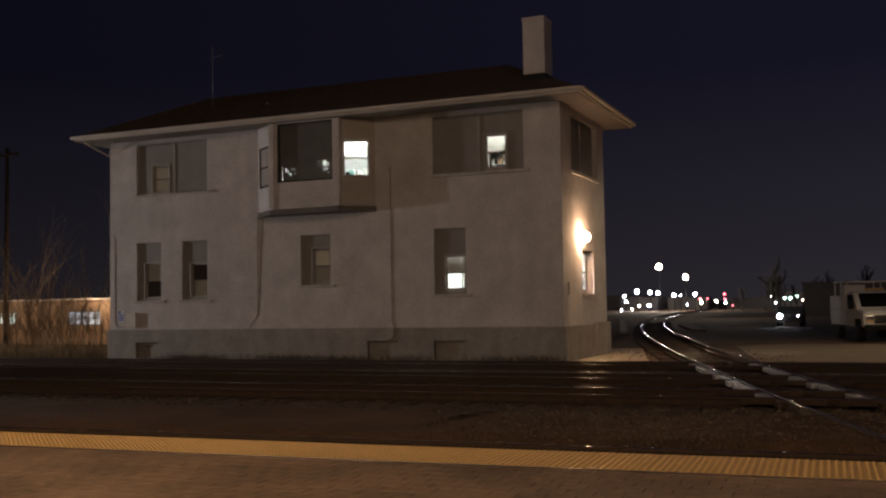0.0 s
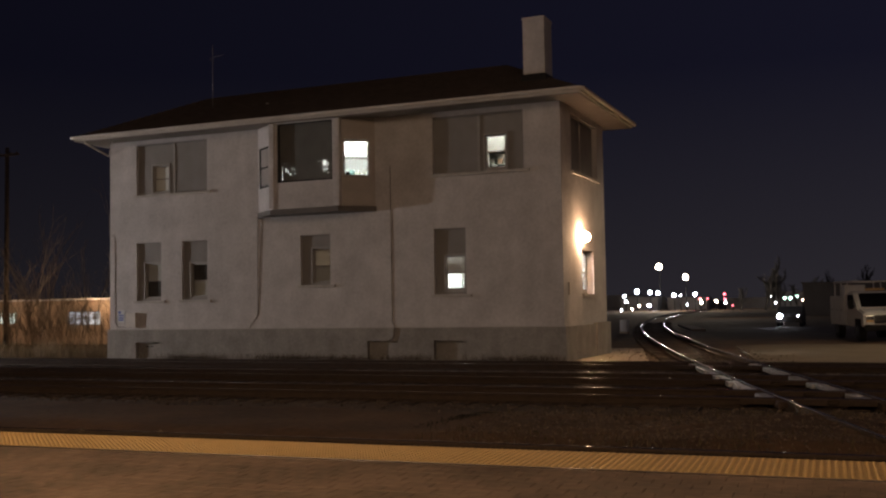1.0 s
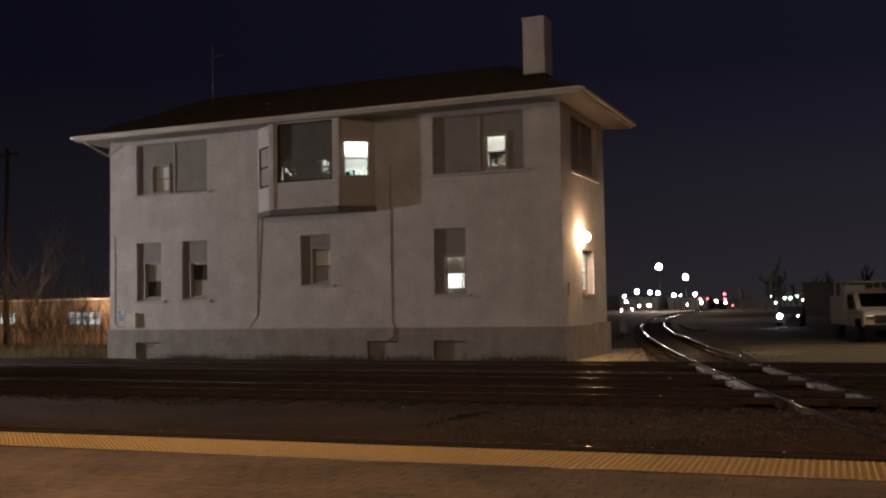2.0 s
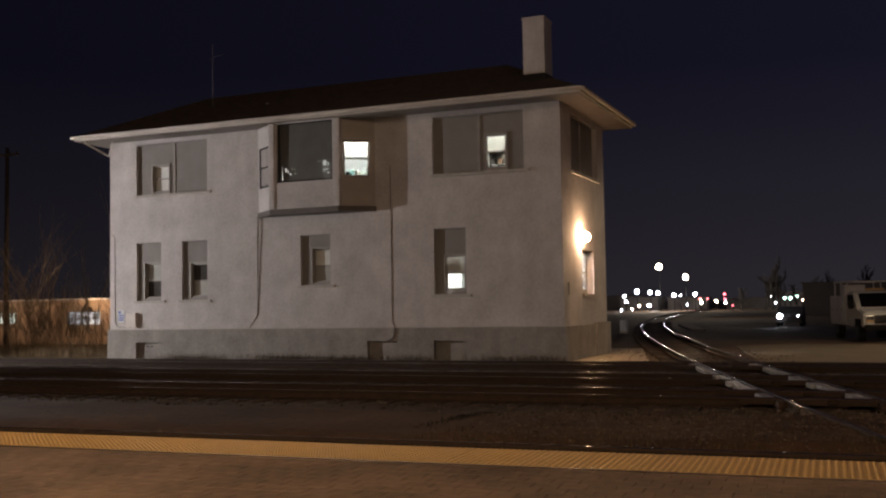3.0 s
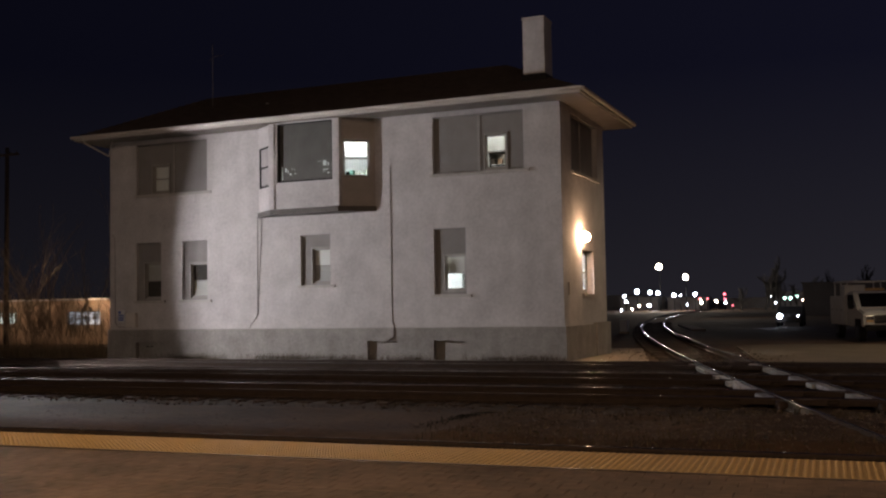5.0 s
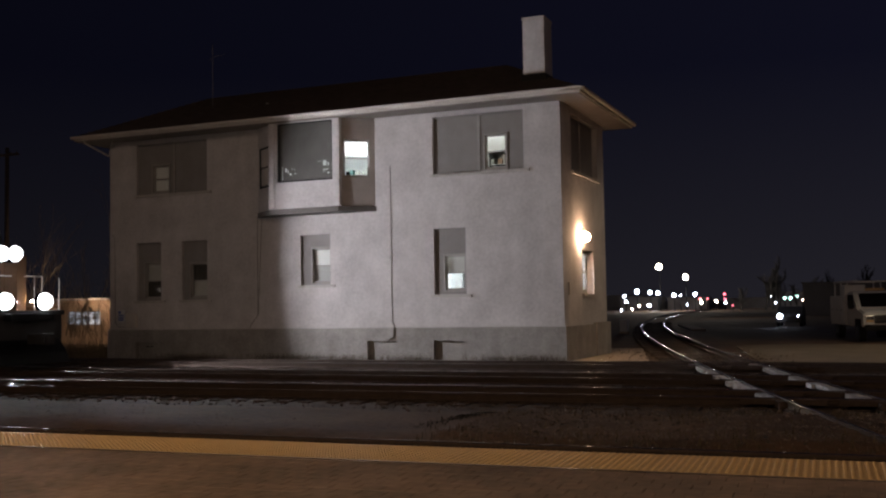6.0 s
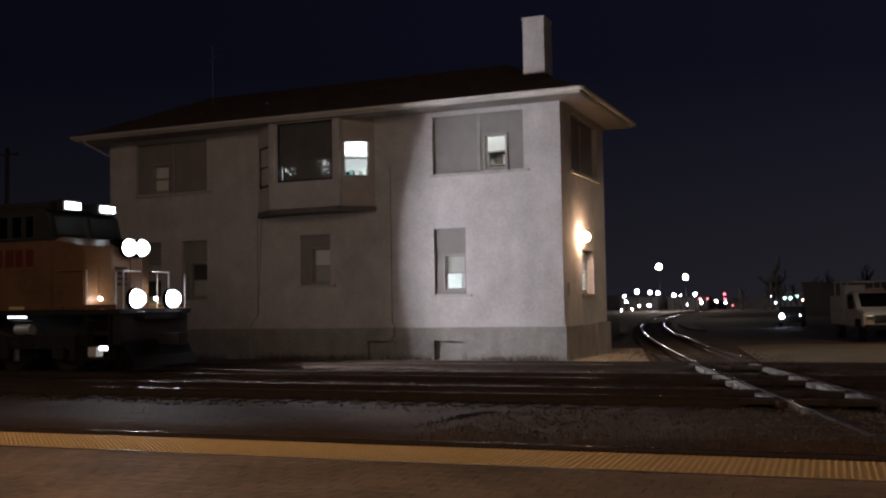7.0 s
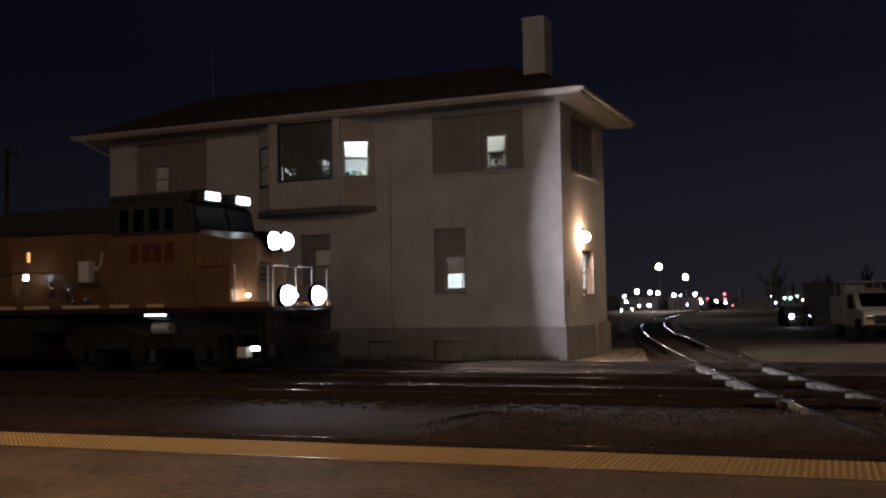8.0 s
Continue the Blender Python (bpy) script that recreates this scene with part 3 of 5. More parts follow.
tpart("bay_wall", pierced(0, ll - 0.002, BB + 0.13, ZTOP, [(0.10, ll - 0.14, 5.95, 7.42)], 0.06, pl), STUCCO, bay)
for xy in ((FL, FY), (FR, FY)):
    tpart("corner_post", boxes((xy[0] - 0.13, xy[0] + 0.13, xy[1] - 0.05, xy[1] + 0.2, BB + 0.13, ZTOP - 0.004), bevel=0.05), STUCCO, bay)
bm = bmesh.new()
out = [(BL - 0.04, F), (FL - 0.06, FY - 0.06), (FR + 0.06, FY - 0.06), (BR + 0.04, F)]
lo = [bm.verts.new((x, y, BB - 0.06)) for x, y in out]
hi = [bm.verts.new((x, y, BB + 0.12)) for x, y in out]
bm.faces.new(lo)
bm.faces.new(hi[::-1])
for i in range(4):
    j = (i + 1) % 4
    bm.faces.new((lo[i], lo[j], hi[j], hi[i]))
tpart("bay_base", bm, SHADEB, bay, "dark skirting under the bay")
bf = tpart("bay_window", pierced(0.20, lf - 0.18, 6.04, 8.12, [(0.26, lf - 0.24, 6.10, 8.08)], 0.05, lambda u, v, w: pf(u, v, 0.06 + w)), LEAD, bay)
p = bmesh.new()
p.faces.new([p.verts.new(pf(u, v, 0.085)) for u, v in ((0.26, 6.1), (lf - 0.24, 6.1), (lf - 0.24, 8.08), (0.26, 8.08))])
tpart("pane", p, GLASS, bf).visible_shadow = False
# dark blind extended down to block headlight; gaps show bits of lit room
gaps = [(0.32, 0.345, 6.14, 6.62), (0.44, 0.50, 6.42, 6.56), (0.55, 0.58, 6.36, 6.50), (0.62, 0.70, 6.30, 6.37), (0.72, 0.74, 6.46, 6.60), (0.78, 0.88, 6.33, 6.36),
        (0.82, 0.84, 6.44, 6.54), (1.72, 1.92, 6.715, 6.73), (1.96, 2.10, 6.56, 6.74), (1.98, 2.02, 6.34, 6.46), (2.06, 2.16, 6.40, 6.44), (2.14, 2.20, 6.56, 6.66), (2.12, 2.22, 6.28, 6.32)]
tpart("window_blocker", pierced(0.22, lf - 0.20, 6.08, 8.10, gaps, 0.01, lambda u, v, w: pf(u, v, 0.16 + w)), SHADEB, bf, "dark sheet added behind the bay window to block light, with gaps")
sash(0.23, lr - 0.21, 6.11, 7.39, lambda u, v, w: pr(u, v, 0.03 + w), bay, blind=0.42)
# pale sheet in the lower pane imitates brightly lit glass
sash(0.11, ll - 0.15, 5.96, 7.41, lambda u, v, w: pl(u, v, 0.005 + w), bay, blind=0.42, blind_mat=GREYBLIND, low_blind=0.36, low_mat=OPAQUE, frame_mat=LEAD)

# eaves, gutter, hipped roof, chimney
OV = 0.94
EX0, EX1, EY0, EY1 = XL - OV, XR + OV, F - OV, YB + OV
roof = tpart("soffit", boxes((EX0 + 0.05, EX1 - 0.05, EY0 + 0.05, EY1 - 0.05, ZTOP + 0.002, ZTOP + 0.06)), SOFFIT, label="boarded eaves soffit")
tpart("fascia", pierced(EX0, EX1, EY0, EY1, [(EX0 + 0.05, EX1 - 0.05, EY0 + 0.05, EY1 - 0.05)], 0.15, lambda u, v, w: Vector((u, v, ZTOP + 0.03 + w))), TRIMW, roof)
gut = [(-0.07, 0.06), (-0.065, 0.0), (-0.03, -0.045), (0.03, -0.045), (0.065, 0.0), (0.07, 0.06)]
tpart("gutter", sweep([(EX0 - 0.07, EY0 - 0.075, ZTOP + 0.13), (EX1 + 0.07, EY0 - 0.075, ZTOP + 0.13)], gut), TRIMW, roof, "pale metal gutter")
tpart("gutter", sweep([(EX1 + 0.075, EY0 - 0.07, ZTOP + 0.13), (EX1 + 0.075, EY1 + 0.07, ZTOP + 0.13)], gut), TRIMW, roof, "pale metal gutter")
tpart("downpipe", tube([Vector((EX0 + 0.5, EY0 - 0.06, ZTOP + 0.1)), Vector((EX0 + 0.5, EY0 + 0.05, ZTOP - 0.08)), Vector((XL - 0.02, F - 0.06, ZTOP - 0.5))], 0.03), TRIMW, roof)
tpart("eaves_strut", tube([Vector((XL - 0.02, F - 0.06, ZTOP - 0.5)), Vector((XL + 0.42, F - 0.35, ZTOP - 0.01))], 0.022), TRIMW, roof)
bm = bmesh.new()
RZ = 10.2
mid = (EY0 + EY1) / 2
hw = (EY1 - EY0) / 2
c = [bm.verts.new(v) for v in ((EX0 - 0.03, EY0 - 0.03, 8.345), (EX1 + 0.03, EY0 - 0.03, 8.345), (EX1 + 0.03, EY1 + 0.03, 8.345), (EX0 - 0.03, EY1 + 0.03, 8.345), (EX0 + hw, mid, RZ), (EX1 - hw, mid, RZ))]
for q in ((0, 1, 5, 4), (1, 2, 5), (2, 3, 4, 5), (3, 0, 4), (3, 2, 1, 0)):
    bm.faces.new([c[i] for i in q])
tpart("roof", bm, ROOF, label="dark shingled hipped roof")
courses = bmesh.new()
for i in range(1, 20):
    k = i / 20
    y = EY0 - 0.03 + k * hw
    z = 8.345 + k * (RZ - 8.345)
    box(courses, EX0 + k * hw, EX1 - k * hw, y - 0.02, y + 0.16, z + 0.006, z + 0.03)
tpart("shingle_course", courses, ROOF)
ch = tpart("chimney", boxes((-10.45, -9.71, 31.9, 32.75, 9.18, 11.03), (-10.47, -9.69, 31.88, 32.77, 10.99, 11.08), bevel=0.015), STUCCO, label="square stuccoed chimney on dark flashing")
tpart("flashing", boxes((-10.50, -9.66, 31.85, 32.8, 8.6, 9.16)), LEAD, ch)
ant = tpart("antenna", tube([Vector((-23.5, 33, 8.8)), Vector((-23.5, 33, 11.95))], 0.011, 6), PIPE, label="thin whip antenna")
tpart("crossbar", tube([Vector((-23.65, 33, 11.4)), Vector((-23.0, 33, 11.5))], 0.01, 6), PIPE, ant)
tpart("roof_vent", cyl(bmesh.new(), (-20.7, 32.5, 8.6), (-20.7, 32.5, 9.3), 0.06), PIPE)
# conduits, meter and sign
cz = lambda u, v: Vector((u, F - 0.014, v))
tpart("conduit", tube([cz(-15.24, 6.45), cz(-15.24, 1.1), cz(-15.12, 0.95)], 0.015), PIPE, label="dark electric conduit on the wall")
tpart("conduit", tube([Vector((-15.12, F - 0.10, 0.93)), Vector((-15.14, F - 0.10, 0.62)), Vector((-15.3, F - 0.10, 0.5))], 0.028), PIPE)
tpart("conduit", tube([cz(-20.6, 4.95), cz(-20.62, 1.4), cz(-21.0, 0.93)], 0.012), PIPE)
tpart("conduit", tube([cz(-20.42, 4.95), cz(-20.55, 2.4), cz(-20.6, 1.4)], 0.012), PIPE)
tpart("conduit", tube([cz(-27.24, 4.6), cz(-27.10, 4.45), cz(-27.08, 1.2), cz(-26.95, 1.02), cz(-26.3, 1.0)], 0.014), PIPE)
tpart("meter_box", boxes((-26.45, -26.0, F - 0.16, F - 0.002, 1.0, 1.55), bevel=0.02), TRIMW, label="pale electric meter box")
SIGNB = mat("sign_blue", (0.10, 0.14, 0.42), 0.5, vary=0.1)
sg = tpart("sign", boxes((-26.95, -26.62, F - 0.02, F - 0.003, 1.2, 1.66)), TRUCKW, label="small white sign with blue bars")
for z in (1.25, 1.34, 1.43):
    tpart("sign_bar", boxes((-26.92, -26.66, F - 0.026, F - 0.021, z, z + 0.06)), SIGNB, sg)
tpart("sign_bar", boxes((-26.92, -26.80, F - 0.026, F - 0.021, 1.53, 1.62)), SIGNB, sg)
tpart("switch_box", boxes((XR + 0.002, XR + 0.05, 32.15, 32.33, 1.92, 2.32), bevel=0.01), TRIMW, label="small pale box on the end wall")

# wall lamp on the end wall
BULB = glow("lamp_bulb", (1.0, 0.60, 0.33), 215)
wl_ = tpart("wall_lamp", tube([Vector((XR, 33.75, 4.09)), Vector((XR + 0.1, 33.75, 4.16)), Vector((XR + 0.18, 33.75, 4.06))], 0.02), LEAD, label="bright warm wall lamp")
bm = bmesh.new()
bmesh.ops.create_uvsphere(bm, u_segments=16, v_segments=10, radius=0.165, matrix=Matrix.Translation((XR + 0.18, 33.75, 3.87)))
tpart("bulb", bm, BULB, wl_)

# rooms behind the windows
tpart("floor_slab", boxes((XL + 0.33, XR - 0.33, F + 0.33, YB - 0.33, 4.75, 4.98)), ROOMWALL)
tpart("room_wall", boxes((XL + 0.33, XR - 0.33, YB - 0.45, YB - 0.33, 5.0, 8.1), (XL + 0.33, XR - 0.33, YB - 0.45, YB - 0.33, 0.95, 4.74)), ROOMWALL)
for x, z0, z1 in ((-22.4, 5.0, 8.1), (-14.6, 0.95, 4.74), (-20.9, 0.95, 4.74)):
    tpart("partition", boxes((x, x + 0.1, F + 0.33, YB - 0.46, z0, z1)), ROOMWALL)
DIMTUBE = glow("dim_fluorescent_tube", (1.0, 0.97, 0.88), 95)
TUBEL = glow("fluorescent_tube", (0.97, 1.0, 0.97), 900)
for x, y, z in ((-17.4, 32.5, 8.0), (-11.4, 32.25, 8.0), (-12.6, 33.0, 4.62)):
    c_ = holder("ceiling_light", "fluorescent ceiling light in a lit room", "ceiling light", (x, y, z), "ceiling lights")
    part("housing", boxes((-0.65, 0.65, -0.14, 0.14, 0.0, 0.07)), TRIMW, c_)
    part("tube", boxes((-0.6, 0.6, -0.09, 0.09, -0.04, -0.002), bevel=0.012), DIMTUBE if x == -11.4 else TUBEL, c_)
CAB = mat("cabinet_grey", (0.42, 0.43, 0.41), 0.6, vary=0.15, scale=4)
TEAL = mat("cabinet_teal", (0.16, 0.30, 0.28), 0.6, vary=0.15, scale=4)


def shelf_unit(x, y, z, m2):
    s = holder("shelf_unit", "half-full metal shelf unit with boxes and binders", "shelf", (x, y, z), "shelf units")
    part("frame", boxes((-0.6, -0.56, -0.2, 0.2, 0, 1.9), (0.56, 0.6, -0.2, 0.2, 0, 1.9), (-0.56, 0.56, 0.17, 0.2, 0, 1.9)), CAB, s)
    for k in range(5):
        part("shelf", boxes((-0.56, 0.56, -0.2, 0.168, 0.1 + k * 0.42, 0.13 + k * 0.42)), CAB, s)
        u = -0.52
        while u < 0.4:
            w = random.uniform(0.06, 0.22)
            part("binder", boxes((u, u + w, -0.16, 0.12, 0.132 + k * 0.42, 0.132 + k * 0.42 + random.uniform(0.16, 0.34)), bevel=0.005), random.choice((m2, BLIND, BLIND, BLACK, GREYBLIND)), s)
            u += w + random.uniform(0.01, 0.12)


for x, y, z, m2 in ((-12.9, 36.2, 0.95, TEAL), (-15.3, 36.2, 4.98, TEAL), (-17.3, 36.2, 4.98, CAB), (-18.8, 36.2, 4.98, TEAL), (-12.6, 36.2, 4.98, BRICK), (-13.9, 36.2, 4.98, CAB), (-11.35, F + 1.0, 4.98, BRICK), (-12.75, F + 1.9, 0.95, TEAL)):
    shelf_unit(x, y, z, m2)

con = holder("control_desk", "dark control desk with instruments behind the bay window", "desk", (-18.1, F - 0.05, 4.98))
part("cabinet", boxes((-0.62, 0.42, -0.3, 0.3, 0.0, 1.22), bevel=0.02), DARKROOM, con)
part("console", boxes((-1.15, -0.64, -0.2, 0.3, 0.0, 1.18), (0.44, 0.95, -0.25, 0.3, 0.0, 1.20), bevel=0.02), DARKROOM, con)
for k in range(7):
    part("gauge", boxes((-0.93 + 0.055 * k, -0.89 + 0.055 * k, -0.05, 0.02, 1.182, 1.30 + 0.17 * random.random()), bevel=0.004), random.choice((DARKROOM, CAB, BLIND)), con)
for k in range(5):
    part("gauge", boxes((0.50 + 0.08 * k, 0.56 + 0.08 * k, -0.285, -0.252, 0.80 + 0.12 * (k % 3), 0.88 + 0.12 * (k % 3)), bevel=0.004), random.choice((CAB, BLIND)), con)


# ---- locomotive (x forward from its front lamps, near side -y, rails at z 0) ----
loco = holder("locomotive", "yellow and grey diesel freight locomotive with lit headlights", "locomotive", (0, T3, 0))
LAMPCORE = glow("headlight_core", (1.0, 0.94, 0.92), 215000)
DITCHCORE = glow("ditch_light_core", (1.0, 0.94, 0.92), 6800)
LAMPBEAM = glow("headlight_beam", (1.0, 0.94, 0.92), 210000)
DITCHBEAM = glow("ditch_light_beam", (1.0, 0.94, 0.92), 70000)
LAMPBOWL = glow("headlight_bowl", (1.0, 0.97, 0.93), 40)
BOARDLIT = glow("number_board_light", (0.93, 1.0, 0.97), 9)
TAPE = mat("reflective_tape", (0.80, 0.66, 0.36), 0.35, vary=0.35, scale=2.5)
NOSEFILL = glow("nose_fill_glow", (1.0, 0.82, 0.66), 260)
TRUCKL = glow("truck_lamp_glow", (0.95, 0.95, 1.0), 7)
CLASSL = glow("marker_light", (1.0, 0.97, 0.9), 12)
# see-through glow for the domes that imitate bloom round the loco's lamps
BLOOM = bpy.data.materials.new("bloom_dome_glow")
BLOOM.use_nodes = True
ln, ll_ = BLOOM.node_tree.nodes, BLOOM.node_tree.links
lt, le, la = ln.new("ShaderNodeBsdfTransparent"), ln.new("ShaderNodeEmission"), ln.new("ShaderNodeAddShader")
le.inputs["Color"].default_value, le.inputs["Strength"].default_value = (1.0, 0.97, 0.95, 1), 5
ll_.new(lt.outputs[0], la.inputs[0])
ll_.new(le.outputs[0], la.inputs[1])
ll_.new(la.outputs[0], ln["Material Output"].inputs["Surface"])
AMBER = glow("amber_glass", (1.0, 0.5, 0.15), 1.5)
DARKGLASS = glass("cab_glass", (0.25, 0.28, 0.28), 0.03)


def lpart(name, bm, m, parent=None, label="", smooth=False):
    return part(name, bm, m, parent or loco, label, smooth)


# frame, walkway and skirts
lpart("deck", boxes((-22.0, 0.05, -1.52, 1.52, 1.56, 1.70), bevel=0.015), UNDER, label="black walkway deck")
for s in (-1, 1):
    for i in range(12):
        x1 = -0.05 - i * 1.82
        lpart("sill_stripe", boxes((x1 - 1.76, x1, s * 1.525 - 0.012, s * 1.525 + 0.012, 1.71, 1.82), bevel=0.003), YELLOW, label="yellow edge of the walkway")
lpart("underframe", boxes((-21.8, -0.3, -0.6, 0.6, 0.95, 1.56), (-14.6, -7.8, -1.40, 1.40, 0.42, 1.5), bevel=0.06), UNDER, label="black fuel tank and underframe")
for y in (-1.25, 1.25):
    lpart("air_reservoir", cyl(bmesh.new(), (-7.7, y, 1.25), (-6.9, y, 1.25), 0.2, seg=20), UNDER)
# pilot, plow and steps at the front
lpart("pilot", boxes((-0.25, 0.0, -1.45, 1.45, 0.75, 1.58), bevel=0.03), UNDER, label="black front pilot sheet")
bm = bmesh.new()
prism(bm, [(0.0, 0.12), (0.45, 0.14), (0.30, 0.45), (0.0, 0.85)], -1.35, 1.35)
lpart("plow", bm, BLACK, label="black snow plow")
lpart("anticlimber", boxes((0.0, 0.30, -0.85, 0.85, 1.40, 1.62), bevel=0.03), BLACK)
lpart("coupler", boxes((0.2, 0.75, -0.14, 0.14, 0.72, 1.02), (0.6, 0.95, -0.2, 0.2, 0.70, 1.04), bevel=0.04), UNDER, label="knuckle coupler")
for s in (-1, 1):
    for k, z in enumerate((0.38, 0.72, 1.06, 1.38)):
        lpart("step", boxes((-1.05, -0.35, s * 1.36 - 0.14, s * 1.36 + 0.14, z, z + 0.03)), CHROME if k == 0 else UNDER)
    for x in (-1.09, -0.35):
        lpart("step_side", boxes((x, x + 0.04, s * 1.36 - 0.15, s * 1.36 + 0.15, 0.36, 1.56)), UNDER)
    lpart("step_light", boxes((-0.62, -0.36, s * 1.50 - 0.012, s * 1.50 + 0.012, 0.62, 0.72), bevel=0.01), CLASSL, label="lit step lamp")
    lpart("step_plate", boxes((-1.03, -0.74, s * 1.36 - 0.14, s * 1.36 + 0.135, 0.44, 0.70), bevel=0.03), WHITEP)

# nose and cab
nose = bmesh.new()
prof = [(-1.30, -1.34), (-0.98, -0.62), (-0.98, 0.62), (-1.30, 1.34), (-2.32, 1.42), (-2.32, -1.42)]
tops = [(-1.75, -0.98), (-1.42, -0.5), (-1.42, 0.5), (-1.75, 0.98), (-2.32, 1.12), (-2.32, -1.12)]
lo = [nose.verts.new((x, y, 1.701)) for x, y in prof]
md = [nose.verts.new((x, y, 3.42 if i < 4 else 3.58)) for i, (x, y) in enumerate(prof)]
hi = [nose.verts.new((x, y, 3.62 if i < 4 else 3.72)) for i, (x, y) in enumerate(tops)]
for a, b in ((lo, md), (md, hi)):
    for i in range(6):
        j = (i + 1) % 6
        nose.faces.new((a[i], a[j], b[j], b[i]))
nose.faces.new(hi)
nose.faces.new(lo[::-1])
bmesh.ops.bevel(nose, geom=[e for e in nose.edges], offset=0.025, segments=2, affect="EDGES")
lpart("nose", nose, YELLOW, label="yellow angular nose")
lpart("nose_door", boxes((-0.975, -0.955, 0.12, 0.62, 1.75, 3.1), bevel=0.01), YELLOW)
# dark bars that stand in for the wing emblem on the nose
for z in (2.35, 2.5, 2.65, 2.8):
    lpart("nose_emblem_bar", boxes((-0.975, -0.94, -0.5, -0.05, z, z + 0.07), bevel=0.01), LEAD)
for a, z0, z1 in ((-1.16, 2.15, 2.9), (-0.84, 2.15, 2.9)):
    q = lpart("nose_panel", boxes((-0.012, 0.012, -0.14, 0.14, z0, z1), bevel=0.005), YELLOW)
    q.matrix_basis = pose(-1.30 + (a + 1.34) * 0.444 + 0.005, a, 0, 0, 0, -24)
cab = bmesh.new()
prism(cab, [(-5.05, 1.701), (-2.30, 1.701), (-2.30, 3.60), (-5.05, 3.60)], -1.47, 1.47)
bmesh.ops.bevel(cab, geom=cab.edges[:], offset=0.03, segments=2, affect="EDGES")
cabp = lpart("cab", cab, YELLOW, label="yellow crew cab")
cabu = bmesh.new()
prism(cabu, [(-5.05, 3.602), (-2.31, 3.602), (-2.52, 4.40), (-2.8, 4.50), (-5.05, 4.50)], -1.45, 1.45)
bmesh.ops.bevel(cabu, geom=cabu.edges[:], offset=0.04, segments=2, affect="EDGES")
lpart("cab_upper", cabu, GREYP, label="dark grey window band of the cab")
lpart("cab_roof", boxes((-5.10, -2.50, -1.40, 1.40, 4.46, 4.70), bevel=0.09), GREYP, label="grey cab roof")
for s in (-1, 1):
    for k, (a, b) in enumerate(((-4.72, -4.36), (-4.26, -3.86), (-3.76, -3.36), (-3.26, -2.92))):
        w = lpart("cab_window", pierced(a, b, 3.68, 4.32, [(a + 0.03, b - 0.03, 3.71, 4.29)], 0.03, lambda u, v, m: Vector((u, s * (1.475 - m), v))), DIMBROWN, cabp)
        lpart("pane", boxes((a + 0.03, b - 0.03, s * 1.458 - 0.004, s * 1.458 + 0.004, 3.71, 4.29)), DARKGLASS, w)
        # dark backings stand for the unlit cab, the paler third for lit glass
        lpart("pane_backing", boxes((a + 0.03, b - (0.03 if k % 2 else 0.16), s * 1.4525 - 0.001, s * 1.4525 + 0.001, 3.71, 4.29)), (BLACK, UNDER, GREYBLIND, BLACK)[k], w)
    for k, wd in enumerate((0.26, 0.30, 0.26, 0.28)):
        lpart("number_bar", boxes((-4.33 + k * 0.37, -4.33 + k * 0.37 + wd, s * 1.475 - 0.005, s * 1.475 + 0.005, 2.90, 3.38), bevel=0.002), REDP, cabp, "faded red bar")
    for a, b in ((-4.9, -4.35), (-3.1, -2.5)):
        lpart("side_panel", boxes((a, b, s * 1.475 - 0.008, s * 1.475 + 0.008, 1.85, 2.75), bevel=0.004), YELLOW, cabp)
    ws = lpart("windshield", boxes((-0.03, 0.03, s * 0.70 - 0.56, s * 0.70 + 0.56, 0.0, 0.56), bevel=0.02), LEAD, cabp)
    ws.matrix_basis = pose(-2.33, 0, 3.76, 0, -14, 0)
    lpart("number_board", boxes((-2.30, -2.24, s * 0.70 - 0.29, s * 0.70 + 0.29, 4.50, 4.70), bevel=0.015), BOARDLIT, cabp, "lit number board")
    lpart("number_board_case", boxes((-2.8, -2.302, s * 0.70 - 0.36, s * 0.70 + 0.36, 4.44, 4.76), bevel=0.02), GREYP, cabp)


def disc(x, y, z, r0, r1, seg=16):
    """A ring, or a whole disc where r0 is 0, that faces forward."""
    b = bmesh.new()
    outer = [b.verts.new((x, y + r1 * math.cos(2 * math.pi * k / seg), z + r1 * math.sin(2 * math.pi * k / seg))) for k in range(seg)]
    if not r0:
        b.faces.new(outer)
        return b
    inner = [b.verts.new((x, y + r0 * math.cos(2 * math.pi * k / seg), z + r0 * math.sin(2 * math.pi * k / seg))) for k in range(seg)]
    for k in range(seg):
        m = (k + 1) % seg
        b.faces.new((inner[k], outer[k], outer[m], inner[m]))
    return b


